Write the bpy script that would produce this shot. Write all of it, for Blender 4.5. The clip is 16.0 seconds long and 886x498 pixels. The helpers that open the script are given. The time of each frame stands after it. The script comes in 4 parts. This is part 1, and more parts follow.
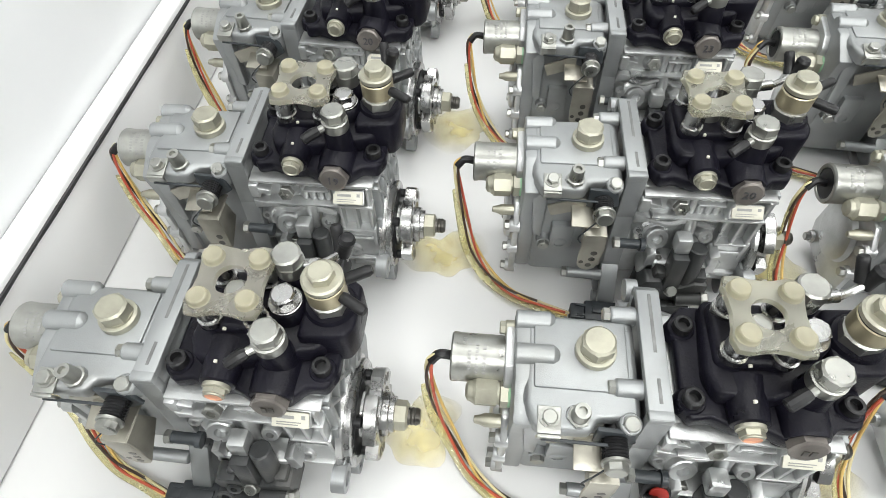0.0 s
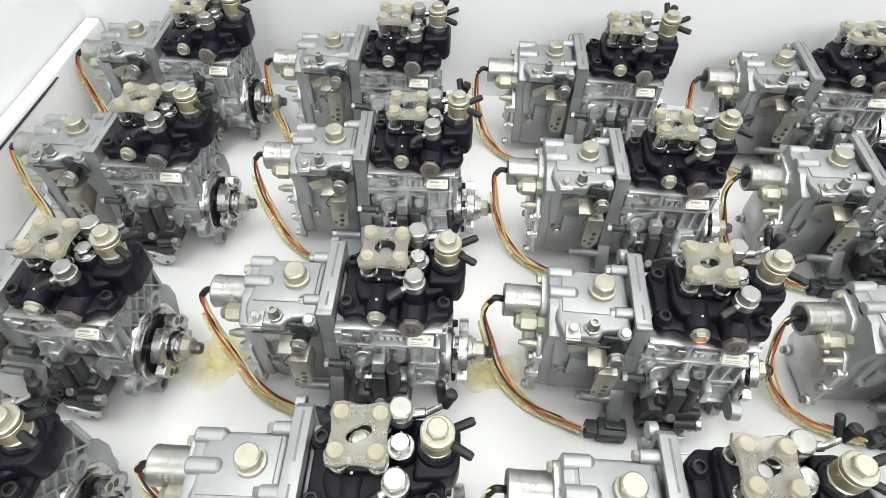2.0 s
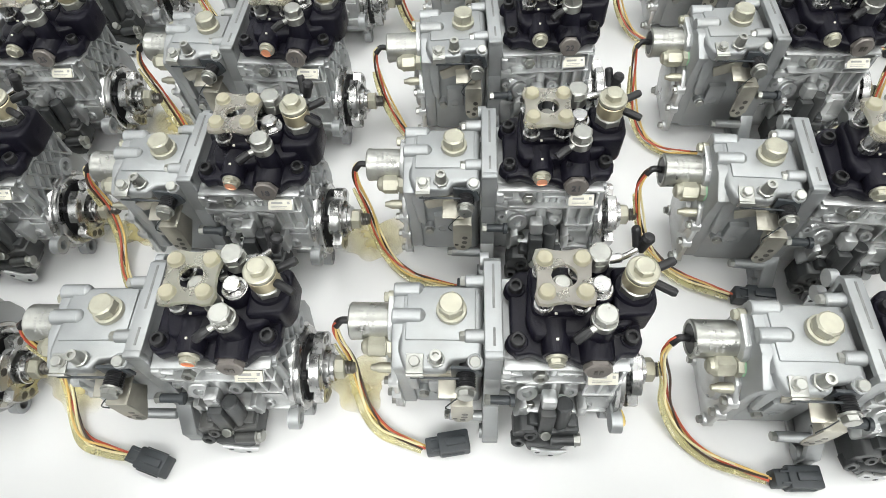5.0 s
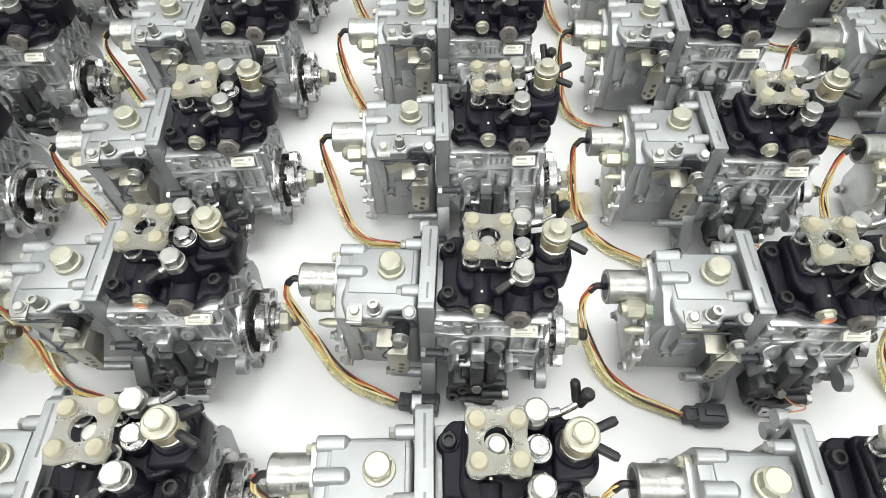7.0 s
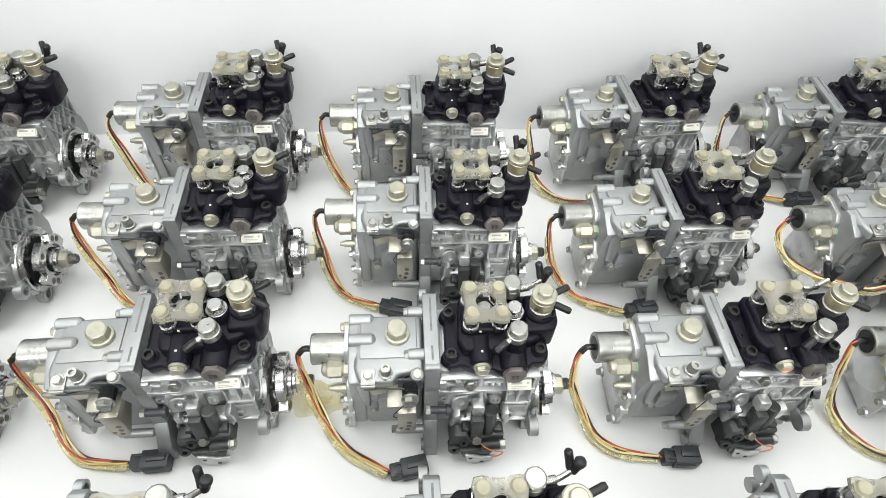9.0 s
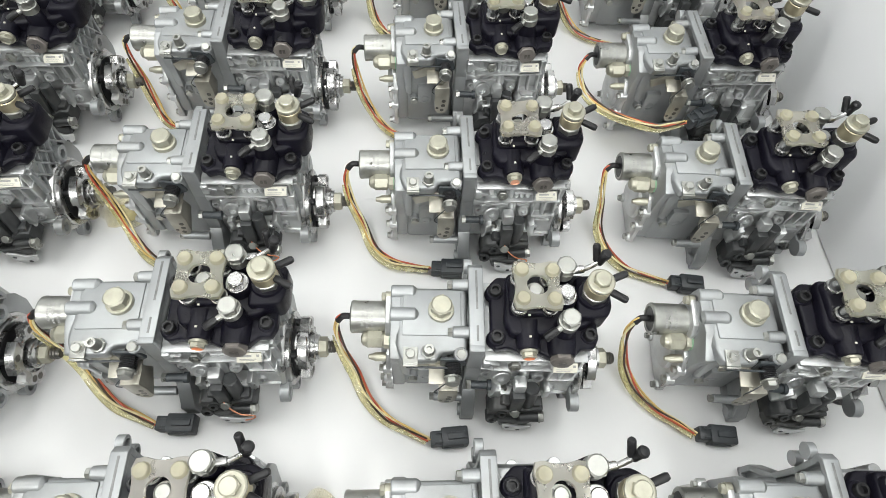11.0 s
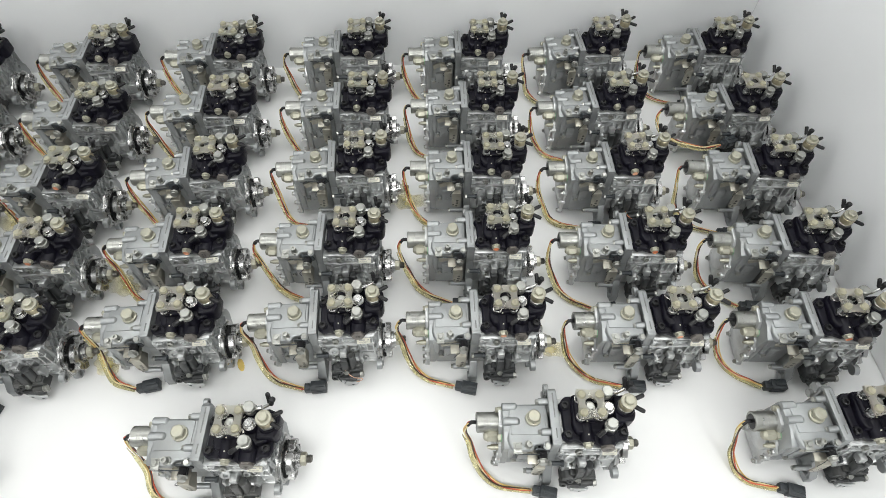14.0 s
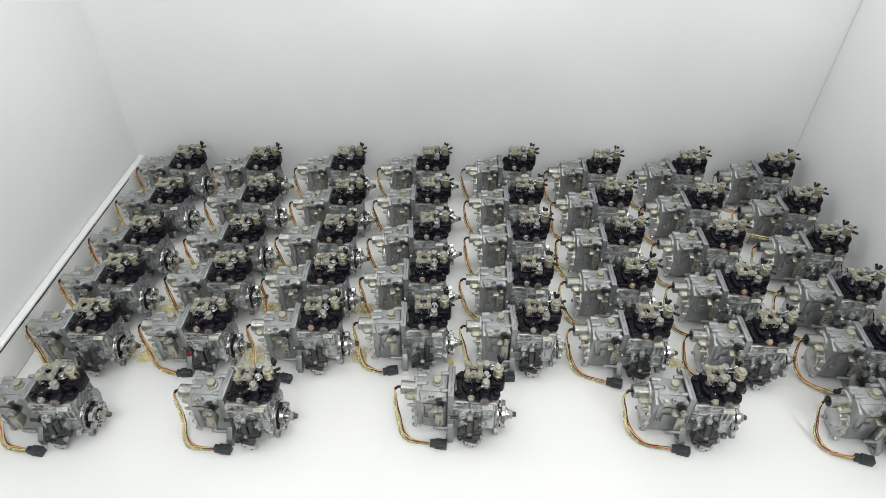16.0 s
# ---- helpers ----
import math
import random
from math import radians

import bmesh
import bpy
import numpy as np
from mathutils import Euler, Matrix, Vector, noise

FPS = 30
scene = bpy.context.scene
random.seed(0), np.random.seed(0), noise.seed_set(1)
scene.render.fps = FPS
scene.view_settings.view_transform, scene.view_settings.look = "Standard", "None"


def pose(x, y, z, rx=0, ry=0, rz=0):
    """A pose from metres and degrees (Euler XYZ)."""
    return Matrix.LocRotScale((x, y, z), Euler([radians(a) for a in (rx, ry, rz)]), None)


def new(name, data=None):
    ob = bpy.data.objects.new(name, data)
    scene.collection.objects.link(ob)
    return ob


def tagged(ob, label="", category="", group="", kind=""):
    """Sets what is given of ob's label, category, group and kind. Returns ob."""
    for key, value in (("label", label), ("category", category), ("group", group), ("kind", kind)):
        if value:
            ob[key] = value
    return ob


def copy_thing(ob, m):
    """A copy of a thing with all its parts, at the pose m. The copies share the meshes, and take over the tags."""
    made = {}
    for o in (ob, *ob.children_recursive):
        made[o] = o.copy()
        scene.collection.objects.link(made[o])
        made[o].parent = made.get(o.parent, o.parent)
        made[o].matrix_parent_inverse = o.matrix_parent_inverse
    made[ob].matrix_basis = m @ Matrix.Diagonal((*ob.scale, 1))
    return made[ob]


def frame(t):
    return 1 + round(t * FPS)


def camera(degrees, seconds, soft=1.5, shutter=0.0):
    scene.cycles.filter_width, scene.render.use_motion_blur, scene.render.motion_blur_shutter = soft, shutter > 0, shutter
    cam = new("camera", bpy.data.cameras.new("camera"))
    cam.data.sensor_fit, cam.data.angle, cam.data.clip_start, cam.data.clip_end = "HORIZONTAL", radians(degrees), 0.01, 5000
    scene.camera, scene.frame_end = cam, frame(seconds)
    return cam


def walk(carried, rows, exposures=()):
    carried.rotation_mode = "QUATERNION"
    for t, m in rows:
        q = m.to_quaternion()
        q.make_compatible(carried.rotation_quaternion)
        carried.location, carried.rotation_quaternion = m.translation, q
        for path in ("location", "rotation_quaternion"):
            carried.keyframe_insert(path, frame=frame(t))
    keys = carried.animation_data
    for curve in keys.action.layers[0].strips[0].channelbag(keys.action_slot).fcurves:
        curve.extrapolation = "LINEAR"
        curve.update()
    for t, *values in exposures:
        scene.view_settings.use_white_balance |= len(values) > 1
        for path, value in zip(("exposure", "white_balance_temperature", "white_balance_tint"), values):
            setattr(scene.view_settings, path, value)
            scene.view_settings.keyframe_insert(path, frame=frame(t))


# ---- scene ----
cam = camera(73.51, 16.0, soft=0.9)
PATH = [
    (0.0, 0.5361, -1.2285, 0.4931, 6.46, -54.65, 1.14),
    (0.5, 0.5442, -1.1634, 0.5318, 5.44, -54.93, 0.63),
    (1.0, 0.5906, -1.1025, 0.5654, 5.49, -53.23, -0.42),
    (1.5, 0.6638, -1.0490, 0.6109, 4.96, -51.00, -0.79),
    (2.0, 0.7624, -1.0220, 0.6167, 4.10, -50.81, -0.69),
    (2.5, 0.8197, -1.0724, 0.6072, 2.38, -52.44, -0.84),
    (3.0, 0.8413, -1.1470, 0.6009, 0.17, -54.44, -1.12),
    (3.5, 0.8898, -1.1940, 0.6031, 0.38, -57.72, -0.30),
    (4.0, 0.9884, -1.2207, 0.6100, 2.60, -60.38, 1.72),
    (4.5, 1.1050, -1.2257, 0.6017, 3.36, -60.36, 2.46),
    (5.0, 1.2232, -1.2461, 0.6013, 3.32, -58.99, 2.27),
    (5.2, 1.2787, -1.2448, 0.6001, 2.67, -58.68, 1.70),
    (7.3, 1.5874, -1.1112, 0.6301, 0.34, -55.36, 0.31),
    (7.5, 1.6165, -1.0824, 0.6406, 0.87, -54.19, 0.70),
    (8.0, 1.6664, -1.0313, 0.6608, 0.79, -52.34, 0.46),
    (8.5, 1.7085, -0.9957, 0.6883, -2.16, -51.35, -1.52),
    (9.0, 1.8049, -0.9866, 0.6831, -3.99, -51.40, -2.40),
    (9.5, 1.9413, -0.9742, 0.6777, -3.37, -52.22, -2.51),
    (10.0, 2.0475, -0.9982, 0.6760, -2.58, -54.07, -2.56),
    (10.2, 2.0753, -1.0131, 0.6743, -2.57, -55.28, -2.54),
    (12.3, 2.0255, -1.2785, 0.8304, -2.71, -68.94, -2.28),
    (12.5, 2.0021, -1.2987, 0.8663, -3.46, -68.37, -2.59),
    (13.0, 1.9687, -1.3647, 0.9653, -3.12, -65.19, -1.27),
    (13.5, 1.8912, -1.4539, 1.0476, -2.22, -60.76, -0.19),
    (14.0, 1.7342, -1.5516, 1.1163, -2.54, -56.34, -0.59),
    (14.5, 1.6141, -1.6562, 1.1873, -2.85, -51.91, -0.44),
    (15.0, 1.5558, -1.8098, 1.2555, -0.58, -47.36, 0.01),
    (15.5, 1.4836, -1.9579, 1.3116, 2.13, -43.93, 0.23),
    (16.0, 1.3730, -2.1251, 1.3489, 1.43, -41.23, 0.23),
]
walk(cam, [(t, pose(x, y, z, 90 + pitch, roll, yaw)) for t, x, y, z, yaw, pitch, roll in PATH],
     exposures=((0.0, 0.02), (1.5, 0.17), (2.5, 0.21), (3.5, 0.14), (5.0, 0.07), (7.5, 0.23), (9.0, 0.17), (10.2, 0.14), (12.5, -0.41), (14.0, -0.48), (16.0, -0.75)))

# ---- light: an unseen bright room with flush ceiling panels ----
world = bpy.data.worlds.new("world")
scene.world = world
world.use_nodes = True
world.node_tree.nodes["Background"].inputs[0].default_value = (0.9, 0.95, 1.0, 1)
world.node_tree.nodes["Background"].inputs[1].default_value = 0.25
FLOOR_Z, CEIL_Z = -0.76, 1.98
# the last two are added beyond the side boards to brighten the walls
LAMPS = [(0.45, -0.65), (1.45, -0.65), (2.45, -0.65), (0.55, -2.6), (1.65, -2.6), (2.75, -2.6), (-1.5, -1.7), (4.3, -1.7)]
LAMP_POWER = {-0.65: 12.5, -2.6: 30.0, -1.7: 62.0}


def lamp(x, y):
    data = bpy.data.lights.new("panel_light", "AREA")
    data.shape, data.size, data.size_y, data.energy = "RECTANGLE", 0.58, 1.15, LAMP_POWER[y]
    data.color = (0.992, 1.0, 0.978)
    ob = new("panel_light", data)
    ob.matrix_world = pose(x, y, CEIL_Z - 0.035)
    return ob


for lx, ly in LAMPS:
    lamp(lx, ly)


# ---- materials ----
def material(name, color, rough=0.5, metal=0.0, vary=0.12, scale=40.0, bump=0.0, bump_scale=600.0, rough_vary=0.1,
             dirt=None, dirt_amount=0.0, dirt_scale=18.0, coat=0.0, trans=0.0, sub=0.0, ior=1.5, other=None, spec=0.5):
    """A surface with grain and wear at two scales, shifted from thing to thing."""
    m = bpy.data.materials.new(name)
    m.use_nodes = True
    nt = m.node_tree
    n, l = nt.nodes, nt.links
    b = n["Principled BSDF"]
    tc, info = n.new("ShaderNodeTexCoord"), n.new("ShaderNodeObjectInfo")
    mul = n.new("ShaderNodeMath")
    mul.operation = "MULTIPLY"
    mul.inputs[1].default_value = 37.0
    add = n.new("ShaderNodeVectorMath")
    add.operation = "ADD"
    l.new(info.outputs["Random"], mul.inputs[0])
    l.new(tc.outputs["Object"], add.inputs[0])
    l.new(mul.outputs[0], add.inputs[1])
    big = n.new("ShaderNodeTexNoise")
    big.inputs["Scale"].default_value, big.inputs["Detail"].default_value = scale, 5.0
    l.new(add.outputs[0], big.inputs["Vector"])
    ramp = n.new("ShaderNodeMapRange")
    ramp.inputs[1].default_value, ramp.inputs[2].default_value = 0.3, 0.7
    ramp.inputs[3].default_value, ramp.inputs[4].default_value = 1 - vary, 1 + vary
    l.new(big.outputs["Fac"], ramp.inputs[0])
    mix = n.new("ShaderNodeVectorMath")
    mix.operation = "SCALE"
    mix.inputs[0].default_value = color[:3]
    l.new(ramp.outputs[0], mix.inputs["Scale"])
    out = mix.outputs[0]
    if other:
        two = n.new("ShaderNodeMix")
        two.data_type = "RGBA"
        two.inputs[6].default_value, two.inputs[7].default_value = (*color[:3], 1), (*other, 1)
        l.new(info.outputs["Random"], two.inputs[0])
        l.new(two.outputs[2], mix.inputs[0])
    if dirt:
        d = n.new("ShaderNodeTexNoise")
        d.inputs["Scale"].default_value, d.inputs["Detail"].default_value = dirt_scale, 8.0
        l.new(add.outputs[0], d.inputs["Vector"])
        r = n.new("ShaderNodeMapRange")
        r.inputs[1].default_value, r.inputs[2].default_value = 0.52, 0.72
        r.inputs[3].default_value, r.inputs[4].default_value = 0.0, dirt_amount
        l.new(d.outputs["Fac"], r.inputs[0])
        mx = n.new("ShaderNodeMix")
        mx.data_type = "RGBA"
        mx.inputs[7].default_value = (*dirt, 1)
        l.new(r.outputs[0], mx.inputs[0])
        l.new(out, mx.inputs[6])
        out = mx.outputs[2]
    l.new(out, b.inputs["Base Color"])
    rr = n.new("ShaderNodeMapRange")
    rr.inputs[1].default_value, rr.inputs[2].default_value = 0.3, 0.7
    rr.inputs[3].default_value, rr.inputs[4].default_value = max(rough - rough_vary, 0.04), min(rough + rough_vary, 1.0)
    l.new(big.outputs["Fac"], rr.inputs[0])
    l.new(rr.outputs[0], b.inputs["Roughness"])
    b.inputs["Metallic"].default_value = metal
    b.inputs["IOR"].default_value = ior
    b.inputs["Specular IOR Level"].default_value = spec
    b.inputs["Coat Weight"].default_value = coat
    b.inputs["Coat Roughness"].default_value = 0.12
    b.inputs["Transmission Weight"].default_value = trans
    b.inputs["Subsurface Weight"].default_value = sub
    b.inputs["Subsurface Radius"].default_value = (0.01, 0.007, 0.004)
    b.inputs["Subsurface Scale"].default_value = 0.4
    if bump:
        fine = n.new("ShaderNodeTexNoise")
        fine.inputs["Scale"].default_value, fine.inputs["Detail"].default_value = bump_scale, 3.0
        l.new(add.outputs[0], fine.inputs["Vector"])
        bp = n.new("ShaderNodeBump")
        bp.inputs["Strength"].default_value, bp.inputs["Distance"].default_value = bump, 0.001
        l.new(fine.outputs["Fac"], bp.inputs["Height"])
        l.new(bp.outputs[0], b.inputs["Normal"])
    return m


BOARD = material("white_board", (0.86, 0.87, 0.88), 0.42, vary=0.025, scale=2.5, bump=0.05, bump_scale=60, rough_vary=0.12)
TABLE = material("white_table", (0.735, 0.738, 0.735), 0.40, vary=0.03, scale=3.0, bump=0.04, bump_scale=40, rough_vary=0.1, spec=0.32)
NEAR_BLACK = material("near_black", (0.03, 0.03, 0.032), 0.7, vary=0.5, scale=30)
OIL = material("oil_stain", (0.84, 0.74, 0.34), 0.2, vary=0.12, scale=25)
_n, _l = OIL.node_tree.nodes, OIL.node_tree.links
_tc, _len, _mr, _no, _mul = (_n.new("ShaderNodeTexCoord"), _n.new("ShaderNodeVectorMath"), _n.new("ShaderNodeMapRange"), _n.new("ShaderNodeTexNoise"), _n.new("ShaderNodeMath"))
_len.operation, _mul.operation = "LENGTH", "MULTIPLY"
_mr.inputs[1].default_value, _mr.inputs[2].default_value, _mr.inputs[3].default_value, _mr.inputs[4].default_value = 0.004, 0.046, 0.85, 0.0
_no.inputs["Scale"].default_value = 45.0
_l.new(_tc.outputs["Object"], _len.inputs[0])
_l.new(_len.outputs["Value"], _mr.inputs[0])
_l.new(_tc.outputs["Object"], _no.inputs["Vector"])
_l.new(_mr.outputs[0], _mul.inputs[0])
_l.new(_no.outputs["Fac"], _mul.inputs[1])
_l.new(_mul.outputs[0], _n["Principled BSDF"].inputs["Alpha"])
DROP = material("amber_oil", (0.74, 0.55, 0.17), 0.12, vary=0.15, scale=60, coat=0.5)
CEIL = material("ceiling_paint", (0.82, 0.82, 0.81), 0.8, vary=0.03, scale=3)
ROOMWALL = material("room_paint", (0.72, 0.73, 0.735), 0.7, vary=0.05, scale=2)
FLOORM = material("floor_tile", (0.42, 0.42, 0.43), 0.5, vary=0.1, scale=4)
CAST = material("cast_aluminium", (0.52, 0.53, 0.53), 0.36, 0.80, 0.22, 34, 0.24, 900, 0.09, dirt=(0.16, 0.16, 0.152), dirt_amount=0.45)
CAST_TOP = material("bead_blasted_aluminium", (0.325, 0.337, 0.34), 0.45, 0.72, 0.12, 25, 0.16, 1100, 0.07, dirt=(0.25, 0.25, 0.235), dirt_amount=0.5)
MACH = material("machined_steel", (0.42, 0.42, 0.415), 0.26, 1.0, 0.08, 60, 0.05, 400, 0.08)
ZINC = material("zinc_plate", (0.345, 0.348, 0.325), 0.36, 0.9, 0.14, 90, 0.08, 500, 0.1)
ZYEL = material("yellowish_zinc", (0.385, 0.375, 0.305), 0.42, 0.7, 0.14, 90, 0.08, 500, 0.1)
BRASSY = material("yellow_passivated_steel", (0.43, 0.385, 0.265), 0.36, 0.75, 0.14, 60, 0.06, 500, 0.1)
BLACKCAST = material("black_cast_iron_paint", (0.0054, 0.0050, 0.0092), 0.38, 0.0, 0.35, 40, 0.28, 700, 0.12, spec=0.18)
BLACKRUB = material("black_rubber", (0.012, 0.012, 0.013), 0.38, 0.0, 0.2, 60, 0.05, 500, spec=0.32)
BLACKPL = material("black_plastic", (0.026, 0.031, 0.035), 0.45, 0.0, 0.2, 60, 0.08, 600)
FEED = material("dark_cast_pump", (0.027, 0.029, 0.030), 0.42, 0.0, 0.3, 50, 0.15, 600, 0.1, dirt=(0.09, 0.088, 0.08), dirt_amount=0.5)
DARKST = material("dark_oiled_steel", (0.10, 0.095, 0.085), 0.35, 0.7, 0.3, 60, 0.1, 400)
BRONZE = material("dull_bronze_plug", (0.17, 0.155, 0.142), 0.42, 0.5, 0.25, 80, 0.1, 600)
CREAM = material("cream_plastic", (0.70, 0.69, 0.585), 0.30, 0.0, 0.10, 50, 0.06, 500, trans=0.85, other=(0.70, 0.665, 0.60), spec=0.35)
CAPS = material("cream_cap", (0.62, 0.585, 0.43), 0.40, 0.0, 0.10, 50, 0.06, 500, trans=0.6, spec=0.35)
COPPER = material("copper_washer", (0.80, 0.25, 0.10), 0.38, 0.5, 0.15, 90, other=(0.66, 0.42, 0.30))
FAINT = material("faded_print_ink", (0.30, 0.30, 0.29), 0.6, vary=0.1)
# grey that stands in for the shade inside a groove
SLOT = material("shaded_groove", (0.17, 0.172, 0.17), 0.5, 0.4, vary=0.3, scale=120)
PRINT = material("print_ink", (0.06, 0.06, 0.065), 0.6, vary=0.1)
LABELM = material("paper_label", (0.60, 0.585, 0.50), 0.5, vary=0.12)
BRKT = material("dull_sheet_steel", (0.36, 0.345, 0.295), 0.38, 0.80, 0.16, 60, 0.08, 500, 0.1)
REDPL = material("red_plastic", (0.24, 0.018, 0.012), 0.45, vary=0.15)
GREENP = material("green_sealant", (0.25, 0.42, 0.27), 0.5, 0.2, vary=0.2)
W_RED = material("red_wire", (0.45, 0.085, 0.045), 0.4, vary=0.2)
W_BLACK = material("brown_black_wire", (0.05, 0.03, 0.02), 0.4, vary=0.2)
W_WHITE = material("white_wire", (0.70, 0.62, 0.36), 0.4, vary=0.1)
W_YEL = material("yellow_wire", (0.62, 0.42, 0.14), 0.4, vary=0.12)
SLEEVE = material("yellow_sleeve", (0.84, 0.79, 0.46), 0.22, vary=0.12, scale=60, trans=0.78)


# ---- mesh helpers ----
def take(dst, src):
    me = bpy.data.meshes.new("piece")
    src.to_mesh(me)
    src.free()
    dst.from_mesh(me)
    bpy.data.meshes.remove(me)


def basis(axis):
    z = Vector(axis).normalized()
    x = z.orthogonal().normalized() if abs(z.z) < 0.99 else Vector((1, 0, 0))
    if abs(z.z) < 0.99:
        x = Vector((0, 0, 1)).cross(z).normalized()
    y = z.cross(x)
    return x, y, z


def lathe(bm, p0, axis, profile, seg=18, spin=0.0):
    """Rings of (distance along the axis, radius), closed at both ends."""
    x, y, z = basis(axis)
    p0 = Vector(p0)
    rings = []
    for d, r in profile:
        rings.append([bm.verts.new(p0 + z * d + (x * math.cos(a) + y * math.sin(a)) * max(r, 1e-5))
                      for a in [spin + 2 * math.pi * i / seg for i in range(seg)]])
    for a, b in zip(rings, rings[1:]):
        for i in range(seg):
            bm.faces.new((a[i], a[(i + 1) % seg], b[(i + 1) % seg], b[i]))
    bm.faces.new(list(reversed(rings[0])))
    bm.faces.new(rings[-1])


def cyl(bm, p0, p1, r, seg=18, ch=0.0006):
    d = (Vector(p1) - Vector(p0)).length
    lathe(bm, p0, Vector(p1) - Vector(p0), [(0, r - ch), (ch, r), (d - ch, r), (d, r - ch)], seg)


def hexa(bm, p0, axis, r, h, spin=0.26):
    """A hexagon head with its chamfered crown."""
    lathe(bm, p0, axis, [(0, r), (h * 0.86, r)], 6, spin)
    lathe(bm, Vector(p0) + Vector(axis).normalized() * h * 0.86, axis, [(0, r * 0.93), (h * 0.14, r * 0.80)], 18)


def socket(bm, p0, axis, r, h):
    """A cap screw with a hollow hexagon."""
    lathe(bm, p0, axis, [(0, r), (h - 0.0006, r), (h, r - 0.0008), (h, r * 0.60), (h * 0.4, r * 0.56)], 18)


def box(bm, c, s, bev=0.001, rot=(0, 0, 0), seg=2):
    b = bmesh.new()
    bmesh.ops.create_cube(b, size=1.0)
    bmesh.ops.scale(b, vec=s, verts=b.verts)
    if bev:
        bmesh.ops.bevel(b, geom=b.edges[:], offset=bev, segments=seg, profile=0.5, affect="EDGES")
    bmesh.ops.transform(b, matrix=pose(*c, *rot), verts=b.verts)
    take(bm, b)


def slab(bm, pts, plane, d0, d1, bev=0.0012, seg=2, m=None):
    """An outline drawn in a plane, given depth from d0 to d1 along the third axis, with rounded edges."""
    b = bmesh.new()
    place = {"yz": lambda u, v, d: (d, u, v), "xy": lambda u, v, d: (u, v, d), "xz": lambda u, v, d: (u, d, v)}[plane]
    vs = [b.verts.new(place(u, v, d0)) for u, v in pts]
    f = b.faces.new(vs)
    r = bmesh.ops.extrude_face_region(b, geom=[f])
    moved = [g for g in r["geom"] if isinstance(g, bmesh.types.BMVert)]
    bmesh.ops.translate(b, vec=Vector(place(0, 0, d1 - d0)), verts=moved)
    bmesh.ops.recalc_face_normals(b, faces=b.faces)
    if bev:
        bmesh.ops.bevel(b, geom=b.edges[:], offset=bev, segments=seg, profile=0.5, affect="EDGES", clamp_overlap=True)
    if m is not None:
        bmesh.ops.transform(b, matrix=m, verts=b.verts)
    take(bm, b)


def smooth_line(pts, n=7):
    out, pts = [], [Vector(p) for p in pts]
    for i in range(len(pts) - 1):
        a, b, c, d = pts[max(i - 1, 0)], pts[i], pts[i + 1], pts[min(i + 2, len(pts) - 1)]
        for k in range(n):
            t = k / n
            out.append(0.5 * ((2 * b) + (c - a) * t + (2 * a - 5 * b + 4 * c - d) * t * t + (3 * b - a - 3 * c + d) * t ** 3))
    return out + [pts[-1]]


def tube(bm, pts, r, seg=8, n=7, flat=1.0, taper=None):
    line = smooth_line(pts, n) if n else [Vector(p) for p in pts]
    rings, up = [], Vector((0, 0, 1))
    for i, p in enumerate(line):
        t = (line[min(i + 1, len(line) - 1)] - line[max(i - 1, 0)]).normalized()
        x = up.cross(t)
        x = x.normalized() if x.length > 0.05 else Vector((0, 1, 0))
        y = t.cross(x)
        k = r if taper is None else r * taper(i / (len(line) - 1))
        rings.append([bm.verts.new(p + x * math.cos(2 * math.pi * j / seg) * k + y * math.sin(2 * math.pi * j / seg) * k * flat) for j in range(seg)])
    for a, b in zip(rings, rings[1:]):
        for j in range(seg):
            bm.faces.new((a[j], a[(j + 1) % seg], b[(j + 1) % seg], b[j]))
    bm.faces.new(list(reversed(rings[0])))
    bm.faces.new(rings[-1])


def ring_plate(bm, c, axis, r_out, r_in, d, seg=20):
    lathe(bm, c, axis, [(0, r_in), (0, r_out), (d - 0.0004, r_out), (d, r_out - 0.0005), (d, r_in + 0.0004), (0.0002, r_in)], seg)


def finish(bm, name, mat, angle=32):
    bmesh.ops.recalc_face_normals(bm, faces=bm.faces)
    me = bpy.data.meshes.new(name)
    bm.to_mesh(me)
    bm.free()
    me.materials.append(mat)
    me.shade_smooth()
    me.set_sharp_from_angle(angle=radians(angle))
    return me


def part(name, bm, mat, parent, label="", angle=32):
    """One mesh object under a thing or under a part."""
    ob = new(name, finish(bm, name, mat, angle))
    ob.parent = parent
    return tagged(ob, label)


def words(text, size, depth):
    """A mesh of raised letters, centred."""
    cu = bpy.data.curves.new("letters", "FONT")
    cu.body, cu.size, cu.extrude, cu.align_x, cu.align_y, cu.resolution_u = text, size, depth, "CENTER", "CENTER", 2
    ob = bpy.data.objects.new("letters", cu)
    me = bpy.data.meshes.new_from_object(ob)
    bpy.data.objects.remove(ob)
    return me


# ---- the booth ----
BACK_Y, RIGHT_X, LEDGE_X, WALL_X, LEDGE_Z = -0.178, 2.638, 0.159, 0.135, 0.110
WALL_TOP = 1.15


def setting(name, bm, mat, label, category):
    return tagged(new(name, finish(bm, name, mat)), label, category, kind="structure")


